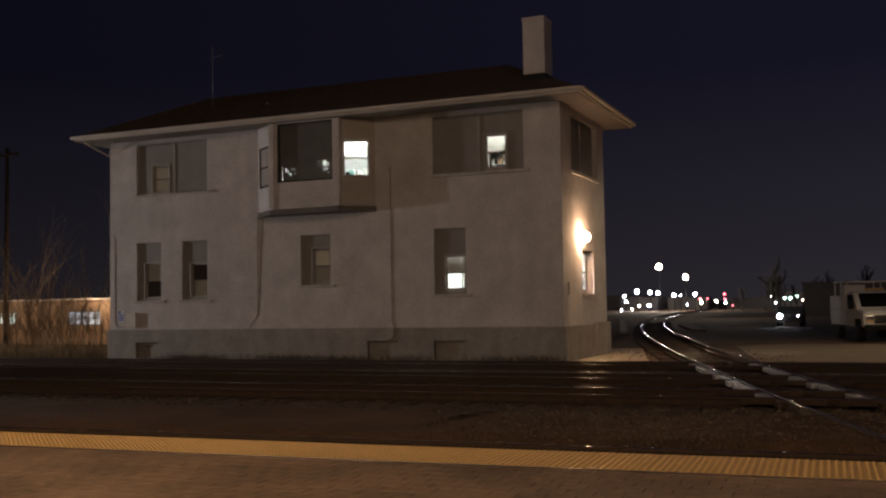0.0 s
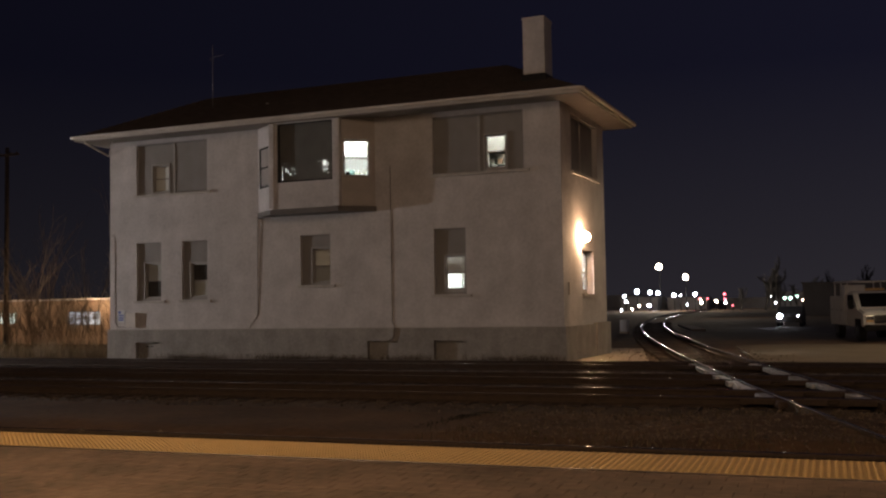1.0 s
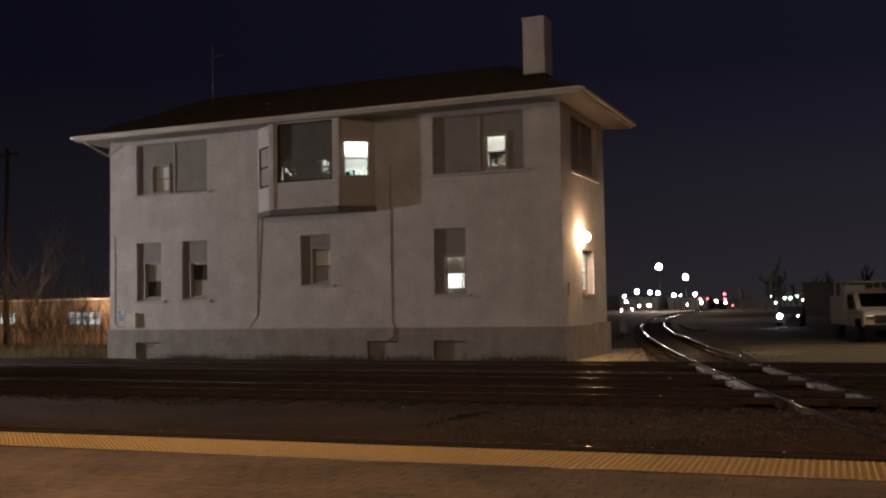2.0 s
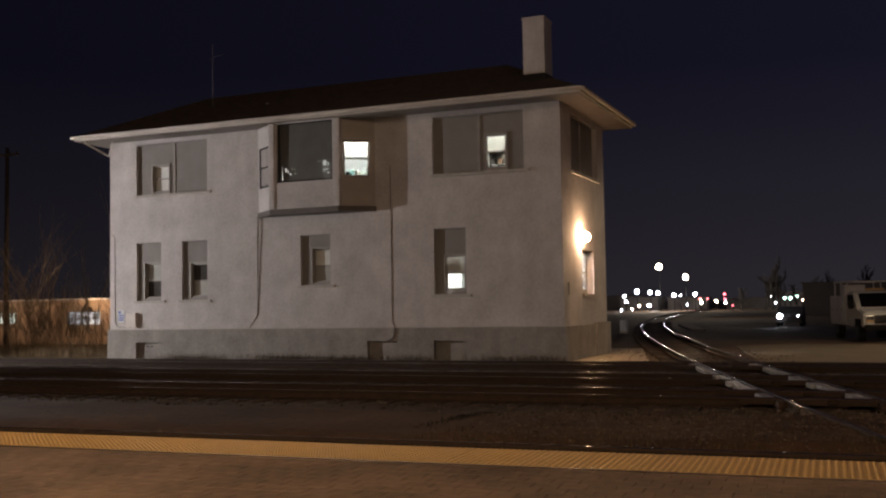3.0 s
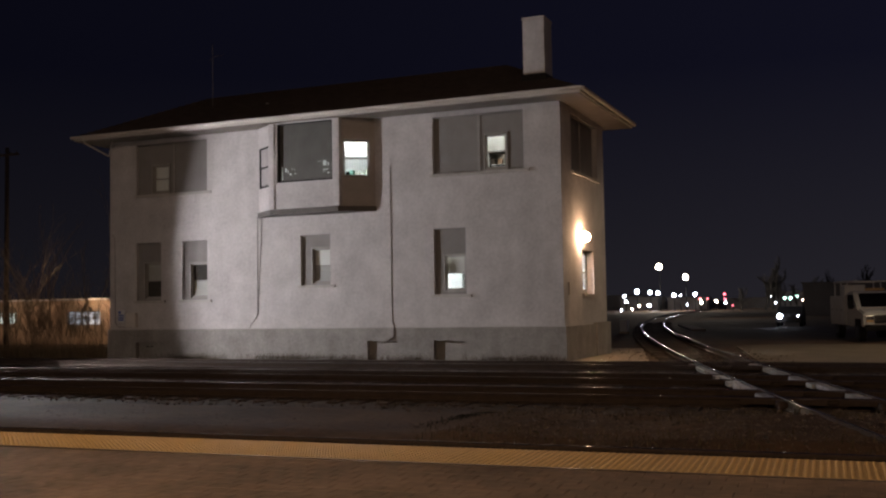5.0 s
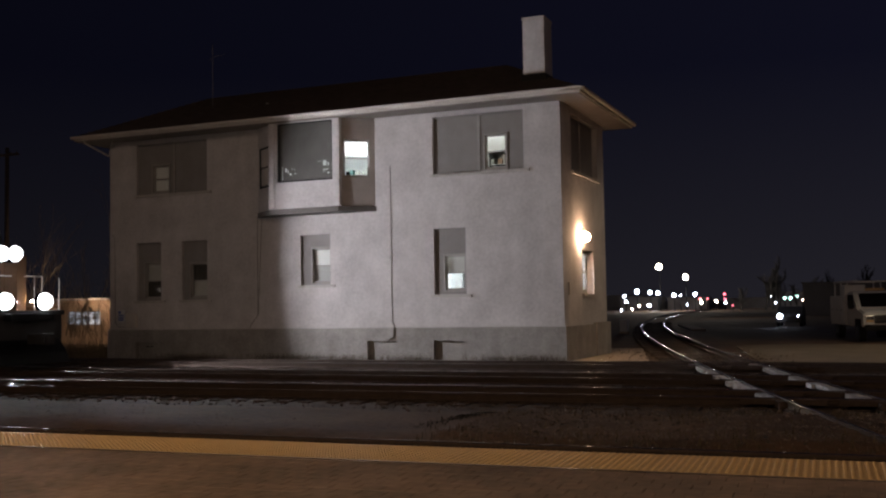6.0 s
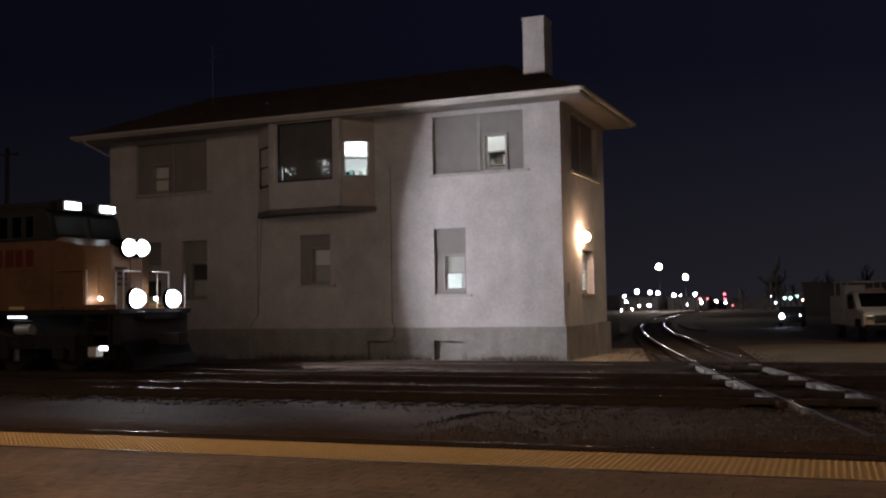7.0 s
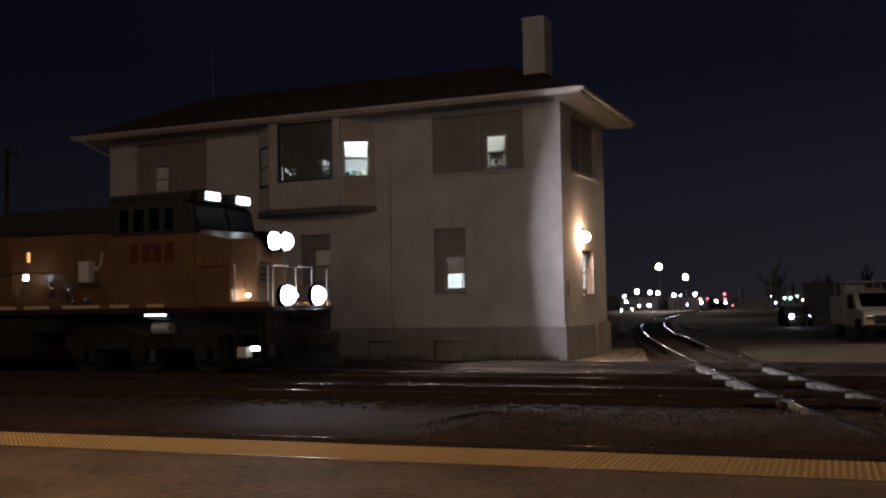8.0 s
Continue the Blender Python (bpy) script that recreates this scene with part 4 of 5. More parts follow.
def headlight(y, x, z, name, R, core, beam, aim=0, hood=0.43):
    """A lamp in a short round hood that limits its spread, with its narrow main beam from a deep burner tube."""
    bm = bmesh.new()
    seg = 24
    D, rt, deep = R * hood, 0.02, 0.095
    rings = []
    for r, xx in ((rt, -deep), (rt, 0), (rt + 0.002, 0), (R, -0.004), (R, D), (R + 0.03, D), (R + 0.03, -0.02), (0.06, -0.03), (0.06, -deep - 0.01)):
        rings.append([bm.verts.new((x + xx, y + r * math.cos(2 * math.pi * k / seg), z + r * math.sin(2 * math.pi * k / seg))) for k in range(seg)])
    for a, b in zip(rings, rings[1:]):
        for k in range(seg):
            bm.faces.new((a[k], a[(k + 1) % seg], b[(k + 1) % seg], b[k]))
    bm.faces.new(rings[-1])
    turned = Matrix.Translation((x, y, z)) @ pose(0, 0, 0, 0, 0, aim) @ Matrix.Translation((-x, -y, -z))
    h = lpart(name, bm, HOOD, label="bright white headlight in a short round hood")
    lpart("reflector", disc(x + 0.003, y, z, rt + 0.002, R - 0.002, 24), LAMPBOWL, h)
    lpart("lamp", disc(x + 0.007, y, z, rt, rt + 0.015), core, h)
    # oversized glowing dome in front of the hood, imitating the lamp's bloom
    dome = bmesh.new()
    bmesh.ops.create_uvsphere(dome, u_segments=20, v_segments=12, radius=1.0)
    bmesh.ops.delete(dome, geom=[v for v in dome.verts if v.co.z < -0.01], context="VERTS")
    dome.transform(Matrix.Translation((x + D + 0.002, y, z)) @ Matrix.Rotation(math.pi / 2, 4, "Y") @ Matrix.Diagonal((R + 0.01, R + 0.01, R * 1.05, 1)))
    lpart("bloom_dome", dome, BLOOM, h, "glowing dome imitating the lamp bloom", True)
    lpart("main_beam", disc(x - deep + 0.003, y, z, 0, rt - 0.001), beam, h)
    h.matrix_basis = turned


for s in (-1, 1):
    headlight(s * 0.76, -0.14, 1.97, "ditch_light", 0.245, DITCHCORE, DITCHBEAM)
    lpart("lamp_bracket", boxes((-0.24, -0.18, s * 0.76 - 0.05, s * 0.76 + 0.05, 1.70, 1.73)), BLACK)
headlight(-0.17, -0.88, 3.40, "headlight", 0.23, DITCHCORE, LAMPBEAM)
headlight(0.17, -0.88, 3.40, "headlight", 0.23, LAMPCORE, DITCHBEAM, 12, 0.91)
lpart("headlight_box", boxes((-1.2, -1.0, -0.46, 0.46, 3.14, 3.66), bevel=0.03), BLACK)


def rail_line(points, label="", m=None):
    lpart("handrail", tube([Vector(p) for p in points], 0.02, 6), m or WHITEP, label=label)


for s in (-1, 1):
    y = s * 1.46
    rail_line([(-0.12, y, 1.7), (-0.12, y, 2.68)], "white grab post")
    rail_line([(-1.1, y, 1.7), (-1.1, y, 2.75)])
    rail_line([(-0.3, s * 0.95, 1.7), (-0.3, s * 0.95, 2.72), (-0.3, s * 0.25, 2.72)])
    rail_line([(-1.15, y, 2.75), (-2.2, y, 2.75)], m=YELLOW)
    for i in range(9):
        rail_line([(-6.6 - i * 1.7, y, 1.7), (-6.6 - i * 1.7, y, 2.72)], m=YELLOW)
    rail_line([(-6.2, y, 2.72), (-21.6, y, 2.72)], m=YELLOW)
# hood behind the cab
lpart("hood", boxes((-21.4, -5.06, -0.95, 0.95, 1.701, 3.78), bevel=0.05), YELLOW, label="yellow engine hood")
lpart("hood_roof", boxes((-21.4, -5.12, -0.93, 0.93, 3.782, 4.50), bevel=0.12), GREYP, label="grey hood roof")
lpart("equipment_cabinet", boxes((-12.6, -8.5, -1.38, -0.94, 1.701, 3.78), (-12.6, -8.5, 0.94, 1.38, 1.701, 3.78), bevel=0.04), YELLOW)
for s in (-1, 1):
    for i in range(9):
        x = -5.75 - i * 1.25
        lpart("hood_door", boxes((x - 0.58, x + 0.58, s * 0.955 - 0.012, s * 0.955 + 0.012, 1.85, 3.6), bevel=0.008), YELLOW)
    for i in range(3):
        x = -9.2 - i * 0.95
        lpart("cabinet_door", boxes((x - 0.36, x + 0.36, s * 1.385 - 0.012, s * 1.385 + 0.012, 1.95, 3.7), bevel=0.008), YELLOW)
        lpart("latch", boxes((x + 0.2, x + 0.27, s * 1.40 - 0.012, s * 1.40 + 0.012, 2.6, 2.75)), CHROME)
    lpart("walkway_light", boxes((-8.06, -7.90, s * 1.40 - 0.03, s * 1.40 + 0.03, 2.52, 2.68), bevel=0.02), CLASSL, label="small lit walkway lamp")
    lpart("marker_lamp", boxes((-7.92, -7.84, s * 1.40 - 0.03, s * 1.40 + 0.03, 3.02, 3.30), bevel=0.02), AMBER)
    for x, z0, z1, r in ((-7.15, 2.05, 2.45, 0.07), (-6.55, 2.0, 2.42, 0.10), (-6.42, 1.82, 2.0, 0.06), (-5.95, 1.84, 2.06, 0.09)):
        lpart("canister", cyl(bmesh.new(), (x, s * 1.28, z0), (x, s * 1.28, z1), r, seg=16), POLISH, label="polished metal canister on the walkway", smooth=True)
    # box and first hose are white in place of glints off glossy fittings
    lpart("equipment_box", boxes((-6.2, -5.85, s * 1.2 - 0.14, s * 1.2 + 0.14, 2.42, 3.0), bevel=0.05), WHITEP, label="equipment box on the walkway, white for its glints")
    lpart("hose", tube([Vector((-5.8, s * 1.25, 2.95)), Vector((-5.6, s * 1.3, 2.75)), Vector((-5.45, s * 1.3, 2.9)), Vector((-5.4, s * 1.3, 3.2))], 0.025, 6), WHITEP)
    lpart("hose", tube([Vector((-6.3, s * 1.25, 2.40)), Vector((-5.5, s * 1.25, 2.38))], 0.03, 6), CHROME)
    for a, b in ((-8.9, -8.2), (-7.9, -7.0), (-6.55, -5.3), (-4.94, -4.32), (-3.76, -3.2)):
        lpart("reflective_strip", boxes((a, b, s * 1.541 - 0.004, s * 1.541 + 0.004, 1.725, 1.81)), TAPE, label="bright reflective strip on the walkway edge")
    # emitter added to brighten the nose chamfer; no lamp is known there
    lpart("nose_fill", boxes((-0.93, -0.87, s * 1.16 - 0.03, s * 1.16 + 0.03, 1.95, 2.02), bevel=0.01), NOSEFILL, label="small glowing block added to light the nose")
# trucks and wheels
wheelsets = []
wheel_bm = bmesh.new()
for s in (-0.755, 0.755):
    cyl(wheel_bm, (0, s - 0.06, 0), (0, s + 0.06, 0), 0.53, seg=32)
    cyl(wheel_bm, (0, s - 0.09 * (1 if s > 0 else -1), 0), (0, s - 0.05 * (1 if s > 0 else -1), 0), 0.565, seg=32)
cyl(wheel_bm, (0, -0.95, 0), (0, 0.95, 0), 0.09, seg=12)
for k in range(6):
    a = k * math.pi / 3
    for s in (-0.83, 0.83):
        cyl(wheel_bm, (0.3 * math.cos(a), s - 0.01, 0.3 * math.sin(a)), (0.3 * math.cos(a), s + 0.01, 0.3 * math.sin(a)), 0.06, seg=8)
wheel_mesh = mesh_of(wheel_bm, UNDER)
for base in (-4.3, -17.6):
    tr = lpart("truck_frame", boxes((base - 2.5, base + 2.5, -1.18, -1.0, 0.62, 0.98), (base - 2.5, base + 2.5, 1.0, 1.18, 0.62, 0.98), (base - 0.3, base + 0.3, -1.0, 1.0, 0.6, 0.95), bevel=0.04), UNDER, label="dark cast truck frame")
    for dx in (-2.0, 0.0, 2.0):
        w = new("wheelset", wheel_mesh)
        w.parent = loco
        w.location = (base + dx, 0, 0.53)
        wheelsets.append((w, base + dx))
        for s in (-1, 1):
            lpart("journal_box", boxes((base + dx - 0.2, base + dx + 0.2, s * 1.2 - 0.07, s * 1.2 + 0.07, 0.36, 0.72), bevel=0.05), UNDER, tr)
            # front truck's middle springs are bright metal, to look lamp-lit
            lpart("spring", cyl(bmesh.new(), (base + dx + 0.42, s * 1.12, 0.3), (base + dx + 0.42, s * 1.12, 0.62), 0.1, seg=10), CHROME if base > -6 and dx == 0 else UNDER, tr)
    for s in (-1, 1):
        # front truck's cylinders are paler, painting in the lamp light on them
        lpart("brake_cylinder", cyl(bmesh.new(), (base + 0.6, s * 1.28, 1.18), (base + 1.15, s * 1.28, 1.18), 0.15, seg=14), CAB if base > -6 else UNDER, tr)
        lpart("sand_pipe", tube([Vector((base + 0.5, s * 1.42, 1.44)), Vector((base + 1.3, s * 1.42, 1.38)), Vector((base + 1.7, s * 1.42, 1.1))], 0.03), UNDER, tr)
        if base > -6:
            lpart("truck_light", boxes((base + 0.45, base + 1.1, s * 1.47 - 0.03, s * 1.47 + 0.03, 1.50, 1.545), bevel=0.012), TRUCKL, tr, "lit lamp under the walkway")
            for k in range(4):
                lpart("brake_rod", tube([Vector((base - 0.35 + 0.42 * k, s * 1.30, 1.02)), Vector((base - 0.1 + 0.42 * k, s * 1.32, 0.74))], 0.035, 8), UNDER, tr)
            lpart("damper", tube([Vector((base - 0.5, s * 1.30, 1.25)), Vector((base + 0.45, s * 1.30, 0.95))], 0.05, 8), GREYP, tr)


# ---- road, pad, parked truck ----
def patch(name, pts, z, m, label, category):
    bm = bmesh.new()
    top = [bm.verts.new((x, y, z)) for x, y in pts]
    lo = [bm.verts.new((x, y, z - 0.2)) for x, y in pts]
    bm.faces.new(top)
    for i in range(len(top)):
        j = (i + 1) % len(top)
        bm.faces.new((top[j], top[i], lo[i], lo[j]))
    return thing(name, bm, m, label, category, kind="structure")


patch("road", [(-3.2, 31.6), (30, 31.9), (30, 45.5), (-3.5, 44.6), (-5.3, 43.0), (-4.2, 37.0)], -0.205, ROAD, "pale gravel service road beyond the crossing", "road")
patch("pavement", [(-9.08, 31.9), (-6.6, 32.1), (-7.6, 36.4), (-8.6, 40.6), (-12.5, 41.0), (-12.5, 37.35), (-9.02, 37.35)], -0.20, PADC, "concrete pad by the tower's end wall", "pavement")

RUBBER = mat("tyre_rubber", (0.02, 0.02, 0.02), 0.85)


def truck():
    """A utility truck, its front towards -y."""
    t = holder("utility_truck", "white parked utility truck with service body and ladder rack", "truck", (0.22, 49.0, -0.25))
    t.rotation_euler = (0, 0, radians(14))
    quarter = Matrix.Rotation(math.pi / 2, 4, "Z")
    bm = bmesh.new()
    prism(bm, [(-1.05, 0.62), (-1.08, 1.18), (-0.85, 1.30), (0.05, 1.44), (0.62, 2.12), (0.85, 2.2), (1.9, 2.2), (2.02, 1.9), (2.05, 0.62)], -1.04, 1.04)
    bmesh.ops.bevel(bm, geom=bm.edges[:], offset=0.07, segments=2, affect="EDGES")
    bm.transform(quarter)
    part("cab", bm, TRUCKW, t)
    bm = bmesh.new()
    prism(bm, [(0.085, 1.455), (0.60, 2.07), (0.575, 2.10), (0.055, 1.475)], -0.86, 0.86)
    bm.transform(quarter)
    part("windshield", bm, BLACK, t, "dark windshield")
    part("service_body", boxes((-1.08, 1.08, 2.2, 5.2, 0.65, 1.35), (-1.10, -0.6, 2.2, 5.2, 1.35, 2.0), (0.6, 1.10, 2.2, 5.2, 1.35, 2.0), bevel=0.03), TRUCKW, t)
    for s in (-1, 1):
        for k in range(3):
            d = part("locker_door", boxes((s * 1.105 - 0.012, s * 1.105 + 0.012, 2.28 + k * 0.98, 3.18 + k * 0.98, 0.8, 1.9), bevel=0.006), TRUCKW, t)
            part("handle", boxes((s * 1.125 - 0.012, s * 1.125 + 0.012, 2.66 + k * 0.98, 2.80 + k * 0.98, 1.32, 1.38)), CHROME, d)
        part("side_window", boxes((s * 1.045 - 0.01, s * 1.045 + 0.01, 0.72, 1.80, 1.45, 2.05), bevel=0.005), BLACK, t)
        m = part("mirror", boxes((s * 1.25 - 0.10, s * 1.25 + 0.10, 0.30, 0.38, 1.40, 1.80), bevel=0.03), BLACK, t)
        part("mirror_arm", boxes((min(s * 1.02, s * 1.18), max(s * 1.02, s * 1.18), 0.36, 0.40, 1.50, 1.54)), BLACK, m)
        part("headlamp", boxes((s * 0.80 - 0.15, s * 0.80 + 0.15, -1.13, -1.06, 0.94, 1.12), bevel=0.02), CHROME, t)
        part("turn_signal", boxes((s * 0.80 - 0.15, s * 0.80 + 0.15, -1.125, -1.06, 0.86, 0.93), bevel=0.01), TACTILE, t, "amber turn signal")
        part("wheel_arch", boxes((s * 1.045 - 0.012, s * 1.045 + 0.012, -0.52, 0.52, 0.63, 0.98), bevel=0.01), BLACK, t)
        for y in (0.0, 4.0):
            w = part("wheel", cyl(bmesh.new(), (s * 0.78, y, 0.46), (s * 1.07, y, 0.46), 0.46, seg=24), RUBBER, t)
            part("rim", cyl(bmesh.new(), (s * 1.06, y, 0.46), (s * 1.08, y, 0.46), 0.25, seg=16), CHROME, w)
    part("grille", boxes((-0.62, 0.62, -1.13, -1.06, 0.80, 1.14), bevel=0.02), BLACK, t, "dark grille")
    for k in range(3):
        part("grille_bar", boxes((-0.6, 0.6, -1.145, -1.128, 0.87 + k * 0.09, 0.895 + k * 0.09)), CHROME, t)
    part("bumper", boxes((-1.05, 1.05, -1.28, -1.10, 0.48, 0.74), bevel=0.03), BLACK, t, "black bumper")
    part("number_plate", boxes((0.30, 0.60, -1.292, -1.282, 0.54, 0.69)), TRUCKW, t, "plain pale plate")
    for s in (-0.9, 0.9):
        for y in (2.4, 3.7, 5.0):
            part("rack_post", boxes((s - 0.03, s + 0.03, y - 0.03, y + 0.03, 2.0, 2.62)), TRUCKW, t)
        part("rack_rail", boxes((s - 0.035, s + 0.035, 0.5, 5.2, 2.62, 2.68)), TRUCKW, t)
    for y in (2.4, 3.7, 5.0):
        part("rack_crossbar", boxes((-0.864, 0.864, y - 0.03, y + 0.03, 2.625, 2.675)), TRUCKW, t)
    part("tool_box", boxes((-1.05, -0.15, 2.25, 3.0, 2.005, 2.5), bevel=0.04), TRUCKW, t, "pale tool box on the service body")
    part("beacon", boxes((-0.4, 0.4, 1.1, 1.32, 2.205, 2.33), bevel=0.03), TACTILE, t, "amber roof light bar")
    return t


truck()

bx = holder("signal_cabinet", "pale trackside signal cabinet beyond the tower", "cabinet", (-14.1, 61.5, -0.27))
part("body", boxes((-0.22, 0.22, -0.2, 0.2, 0.12, 0.82), bevel=0.02), TRUCKW, bx)
part("door", boxes((-0.19, 0.19, -0.225, -0.205, 0.17, 0.78), bevel=0.008), TRUCKW, bx)
part("plinth", boxes((-0.26, 0.26, -0.24, 0.24, 0.0, 0.12)), PADC, bx)
patch("crossing_slab", [(-13.9, 78.5), (-13.0, 78.5), (-10.0, 66.4), (-10.9, 66.4)], -0.17, PADC, "worn concrete strip beside the curving track", "pavement")

# ---- the distance: lamps, low buildings ----
def bulb_mat(colour, strength):
    return glow("far_lamp_glow", colour, strength)


WHITEL, WARML, REDL, GREENL = bulb_mat((0.80, 0.86, 1.0), 45), bulb_mat((1.0, 0.78, 0.50), 120), bulb_mat((1.0, 0.12, 0.18), 6), bulb_mat((0.55, 1.0, 0.85), 7)


def street_lamp(x, y, z, r, m, group="street lamps in the distance"):
    s = holder("street_lamp", "distant lit street lamp on a thin pole", "street lamp", (x, y, -0.3), group)
    part("pole", cyl(bmesh.new(), (0, 0, 0), (0, 0, z + 0.3 + r), 0.1, 0.07, seg=8), BLACK, s)
    bm = bmesh.new()
    # head is an oversized sphere, so that its shape takes in the bloom
    bmesh.ops.create_uvsphere(bm, u_segments=20, v_segments=14, radius=r, matrix=Matrix.Translation((0, -r - 0.05, z + 0.3)))
    part("lamp_head", bm, m, s)


for px, z, r, m in ((-38.5, 8.2, 1.0, WARML), (-33.5, 6.1, 0.9, WARML), (-42.9, 3.5, 0.7, WHITEL), (-40.7, 3.3, 0.6, WHITEL), (-38.9, 3.2, 0.6, WHITEL), (-45.4, 2.6, 0.45, WHITEL),
                    (-45.5, 1.6, 0.4, WHITEL), (-35.8, 2.7, 0.55, WHITEL), (-31.8, 2.8, 0.6, WHITEL), (-18.0, 2.3, 0.45, WHITEL), (-15.6, 1.75, 0.45, GREENL), (-14.6, 1.75, 0.5, GREENL), (-13.6, 2.15, 0.55, GREENL), (-11.4, 2.1, 0.55, WHITEL),
                    (-40.7, 0.8, 0.55, WHITEL), (-44.2, 0.1, 0.25, WARML), (-46.3, -0.1, 0.3, WHITEL), (-34.6, 2.6, 0.3, WHITEL), (-30.9, 1.2, 0.5, WARML), (-26.5, 1.1, 0.35, WHITEL), (-28.2, 1.4, 0.4, WARML), (-17.4, 1.0, 0.3, WHITEL), (-42.6, 0.7, 0.3, WARML),
                    (-33.5, 0.9, 0.3, WHITEL), (-29.6, 1.9, 0.3, REDL), (-31.0, 1.9, 0.35, REDL), (-26.5, 2.7, 0.4, REDL), (-26.5, 1.8, 0.4, REDL), (-24.9, 0.6, 0.25, REDL), (-12.6, 1.4, 0.2, WARML)):
    street_lamp(px, 200 + random.uniform(-1, 1), z, r * 0.58, m)


def far_car(x, y):
    c = holder("car", "dark distant car with one bright headlamp lit", "car", (x, y, -0.3))
    bm = bmesh.new()
    prism(bm, [(-2.1, 0.3), (-2.15, 0.75), (-1.0, 0.9), (-0.4, 1.4), (1.2, 1.4), (1.8, 0.95), (2.1, 0.9), (2.1, 0.3)], -0.85, 0.85)
    bm.transform(Matrix.Rotation(math.pi / 2, 4, "Z"))
    part("body", bm, FARDARK, c)
    for s in (-1, 1):
        b = bmesh.new()
        bmesh.ops.create_uvsphere(b, u_segments=12, v_segments=8, radius=0.17 if s < 0 else 0.05, matrix=Matrix.Translation((s * 0.6, -2.12, 0.75)))
        part("headlamp", b, WHITEL, c)
        for yy in (-1.3, 1.3):
            part("wheel", cyl(bmesh.new(), (s * 0.65, yy, 0.32), (s * 0.87, yy, 0.32), 0.32, seg=14), RUBBER, c)
    return c


car = far_car(-5.65, 77)


def shed(name, x0, x1, y, z, m, label, windows=()):
    b = holder(name, label, "building", ((x0 + x1) / 2, y + 4, -0.3))
    o = Matrix.Translation(b.location).inverted()
    bm = pierced(x0, x1, -0.3, z, [w[:4] for w in windows], 0.25, lambda u, v, w: Vector((u, y + w, v)))
    bm.transform(o)
    part("wall", bm, m, b)
    bm = boxes((x0 - 0.15, x1 + 0.15, y - 0.15, y + 8, z, z + 0.14), (x0, x1, y + 7.6, y + 7.9, -0.3, z), (x0, x0 + 0.25, y + 0.26, y + 7.6, -0.3, z), (x1 - 0.25, x1, y + 0.26, y + 7.6, -0.3, z))
    bm.transform(o)
    rf = part("roof", bm, DARKBLD, b)
    bm = boxes((x0 - 0.15, x1 + 0.15, y - 0.18, y - 0.152, z + 0.02, z + 0.12))
    bm.transform(o)
    part("roof_edge", bm, TRIMW if m == BRICK else DARKBLD, rf)
    for w in windows:
        bm = pierced(w[0], w[1], w[2], w[3], [(w[0] + (w[1] - w[0]) * (i + 0.08) / w[5], w[0] + (w[1] - w[0]) * (i + 0.92) / w[5], w[2] + (w[3] - w[2]) * (j + 0.08) / w[6], w[2] + (w[3] - w[2]) * (j + 0.92) / w[6]) for i in range(w[5]) for j in range(w[6])], 0.05, lambda u, v, k: Vector((u, y + 0.1 + k, v)))
        bm.transform(o)
        f = part("window", bm, LEAD, b)
        bm = boxes((w[0], w[1], y + 0.17, y + 0.19, w[2], w[3]))
        bm.transform(o)
        part("pane", bm, w[4], f, "lit window pane")
    return b


LITW = glow("lit_window_white", (0.85, 1.0, 0.85), 1.7)
LITB = glow("lit_window_blue", (0.8, 0.88, 1.0), 0.9)
shed("brick_building", -56, -40.1, 46.5, 2.25, BRICK, "low orange brick building with lit windows", [(-48.62, -48.02, 0.98, 1.6, LITW, 2, 3), (-47.86, -47.2, 0.98, 1.6, LITW, 3, 3), (-43.3, -40.9, 0.85, 1.62, LITB, 5, 2)])
lamp("building_light", (-40.9, 45.1, 2.8), 260, (1.0, 0.70, 0.42), 0.1)
lamp("building_light", (-46.9, 44.4, 3.2), 190, (1.0, 0.70, 0.45), 0.1)
for x0, x1, y, z in ((-50, -42, 215, 2.4), (-41, -33, 220, 2.2), (-30, -18, 230, 1.9), (-19, -8, 215, 3.0), (-7.5, 14, 120, 3.3), (-70, -52, 240, 3.0)):
    shed("far_building", x0, x1, y, z, DARKBLD, "low dark distant building", [])


# utility pole at the yard's edge
up = holder("utility_pole", "dark wooden utility pole at the yard's edge", "utility pole", (-45.41, 44.0, -0.3))
part("pole", cyl(bmesh.new(), (0, 0, 0), (0, 0, 11.33), 0.15, 0.11, seg=12), TIE, up, smooth=True)
part("crossarm", boxes((-1.0, 1.0, -0.19, -0.09, 10.83, 10.95), bevel=0.01), TIE, up)
for k in (-0.85, -0.4, 0.4, 0.85):
    part("insulator", cyl(bmesh.new(), (k, -0.14, 10.95), (k, -0.14, 11.09), 0.045, 0.025, seg=10), GREYP, up)


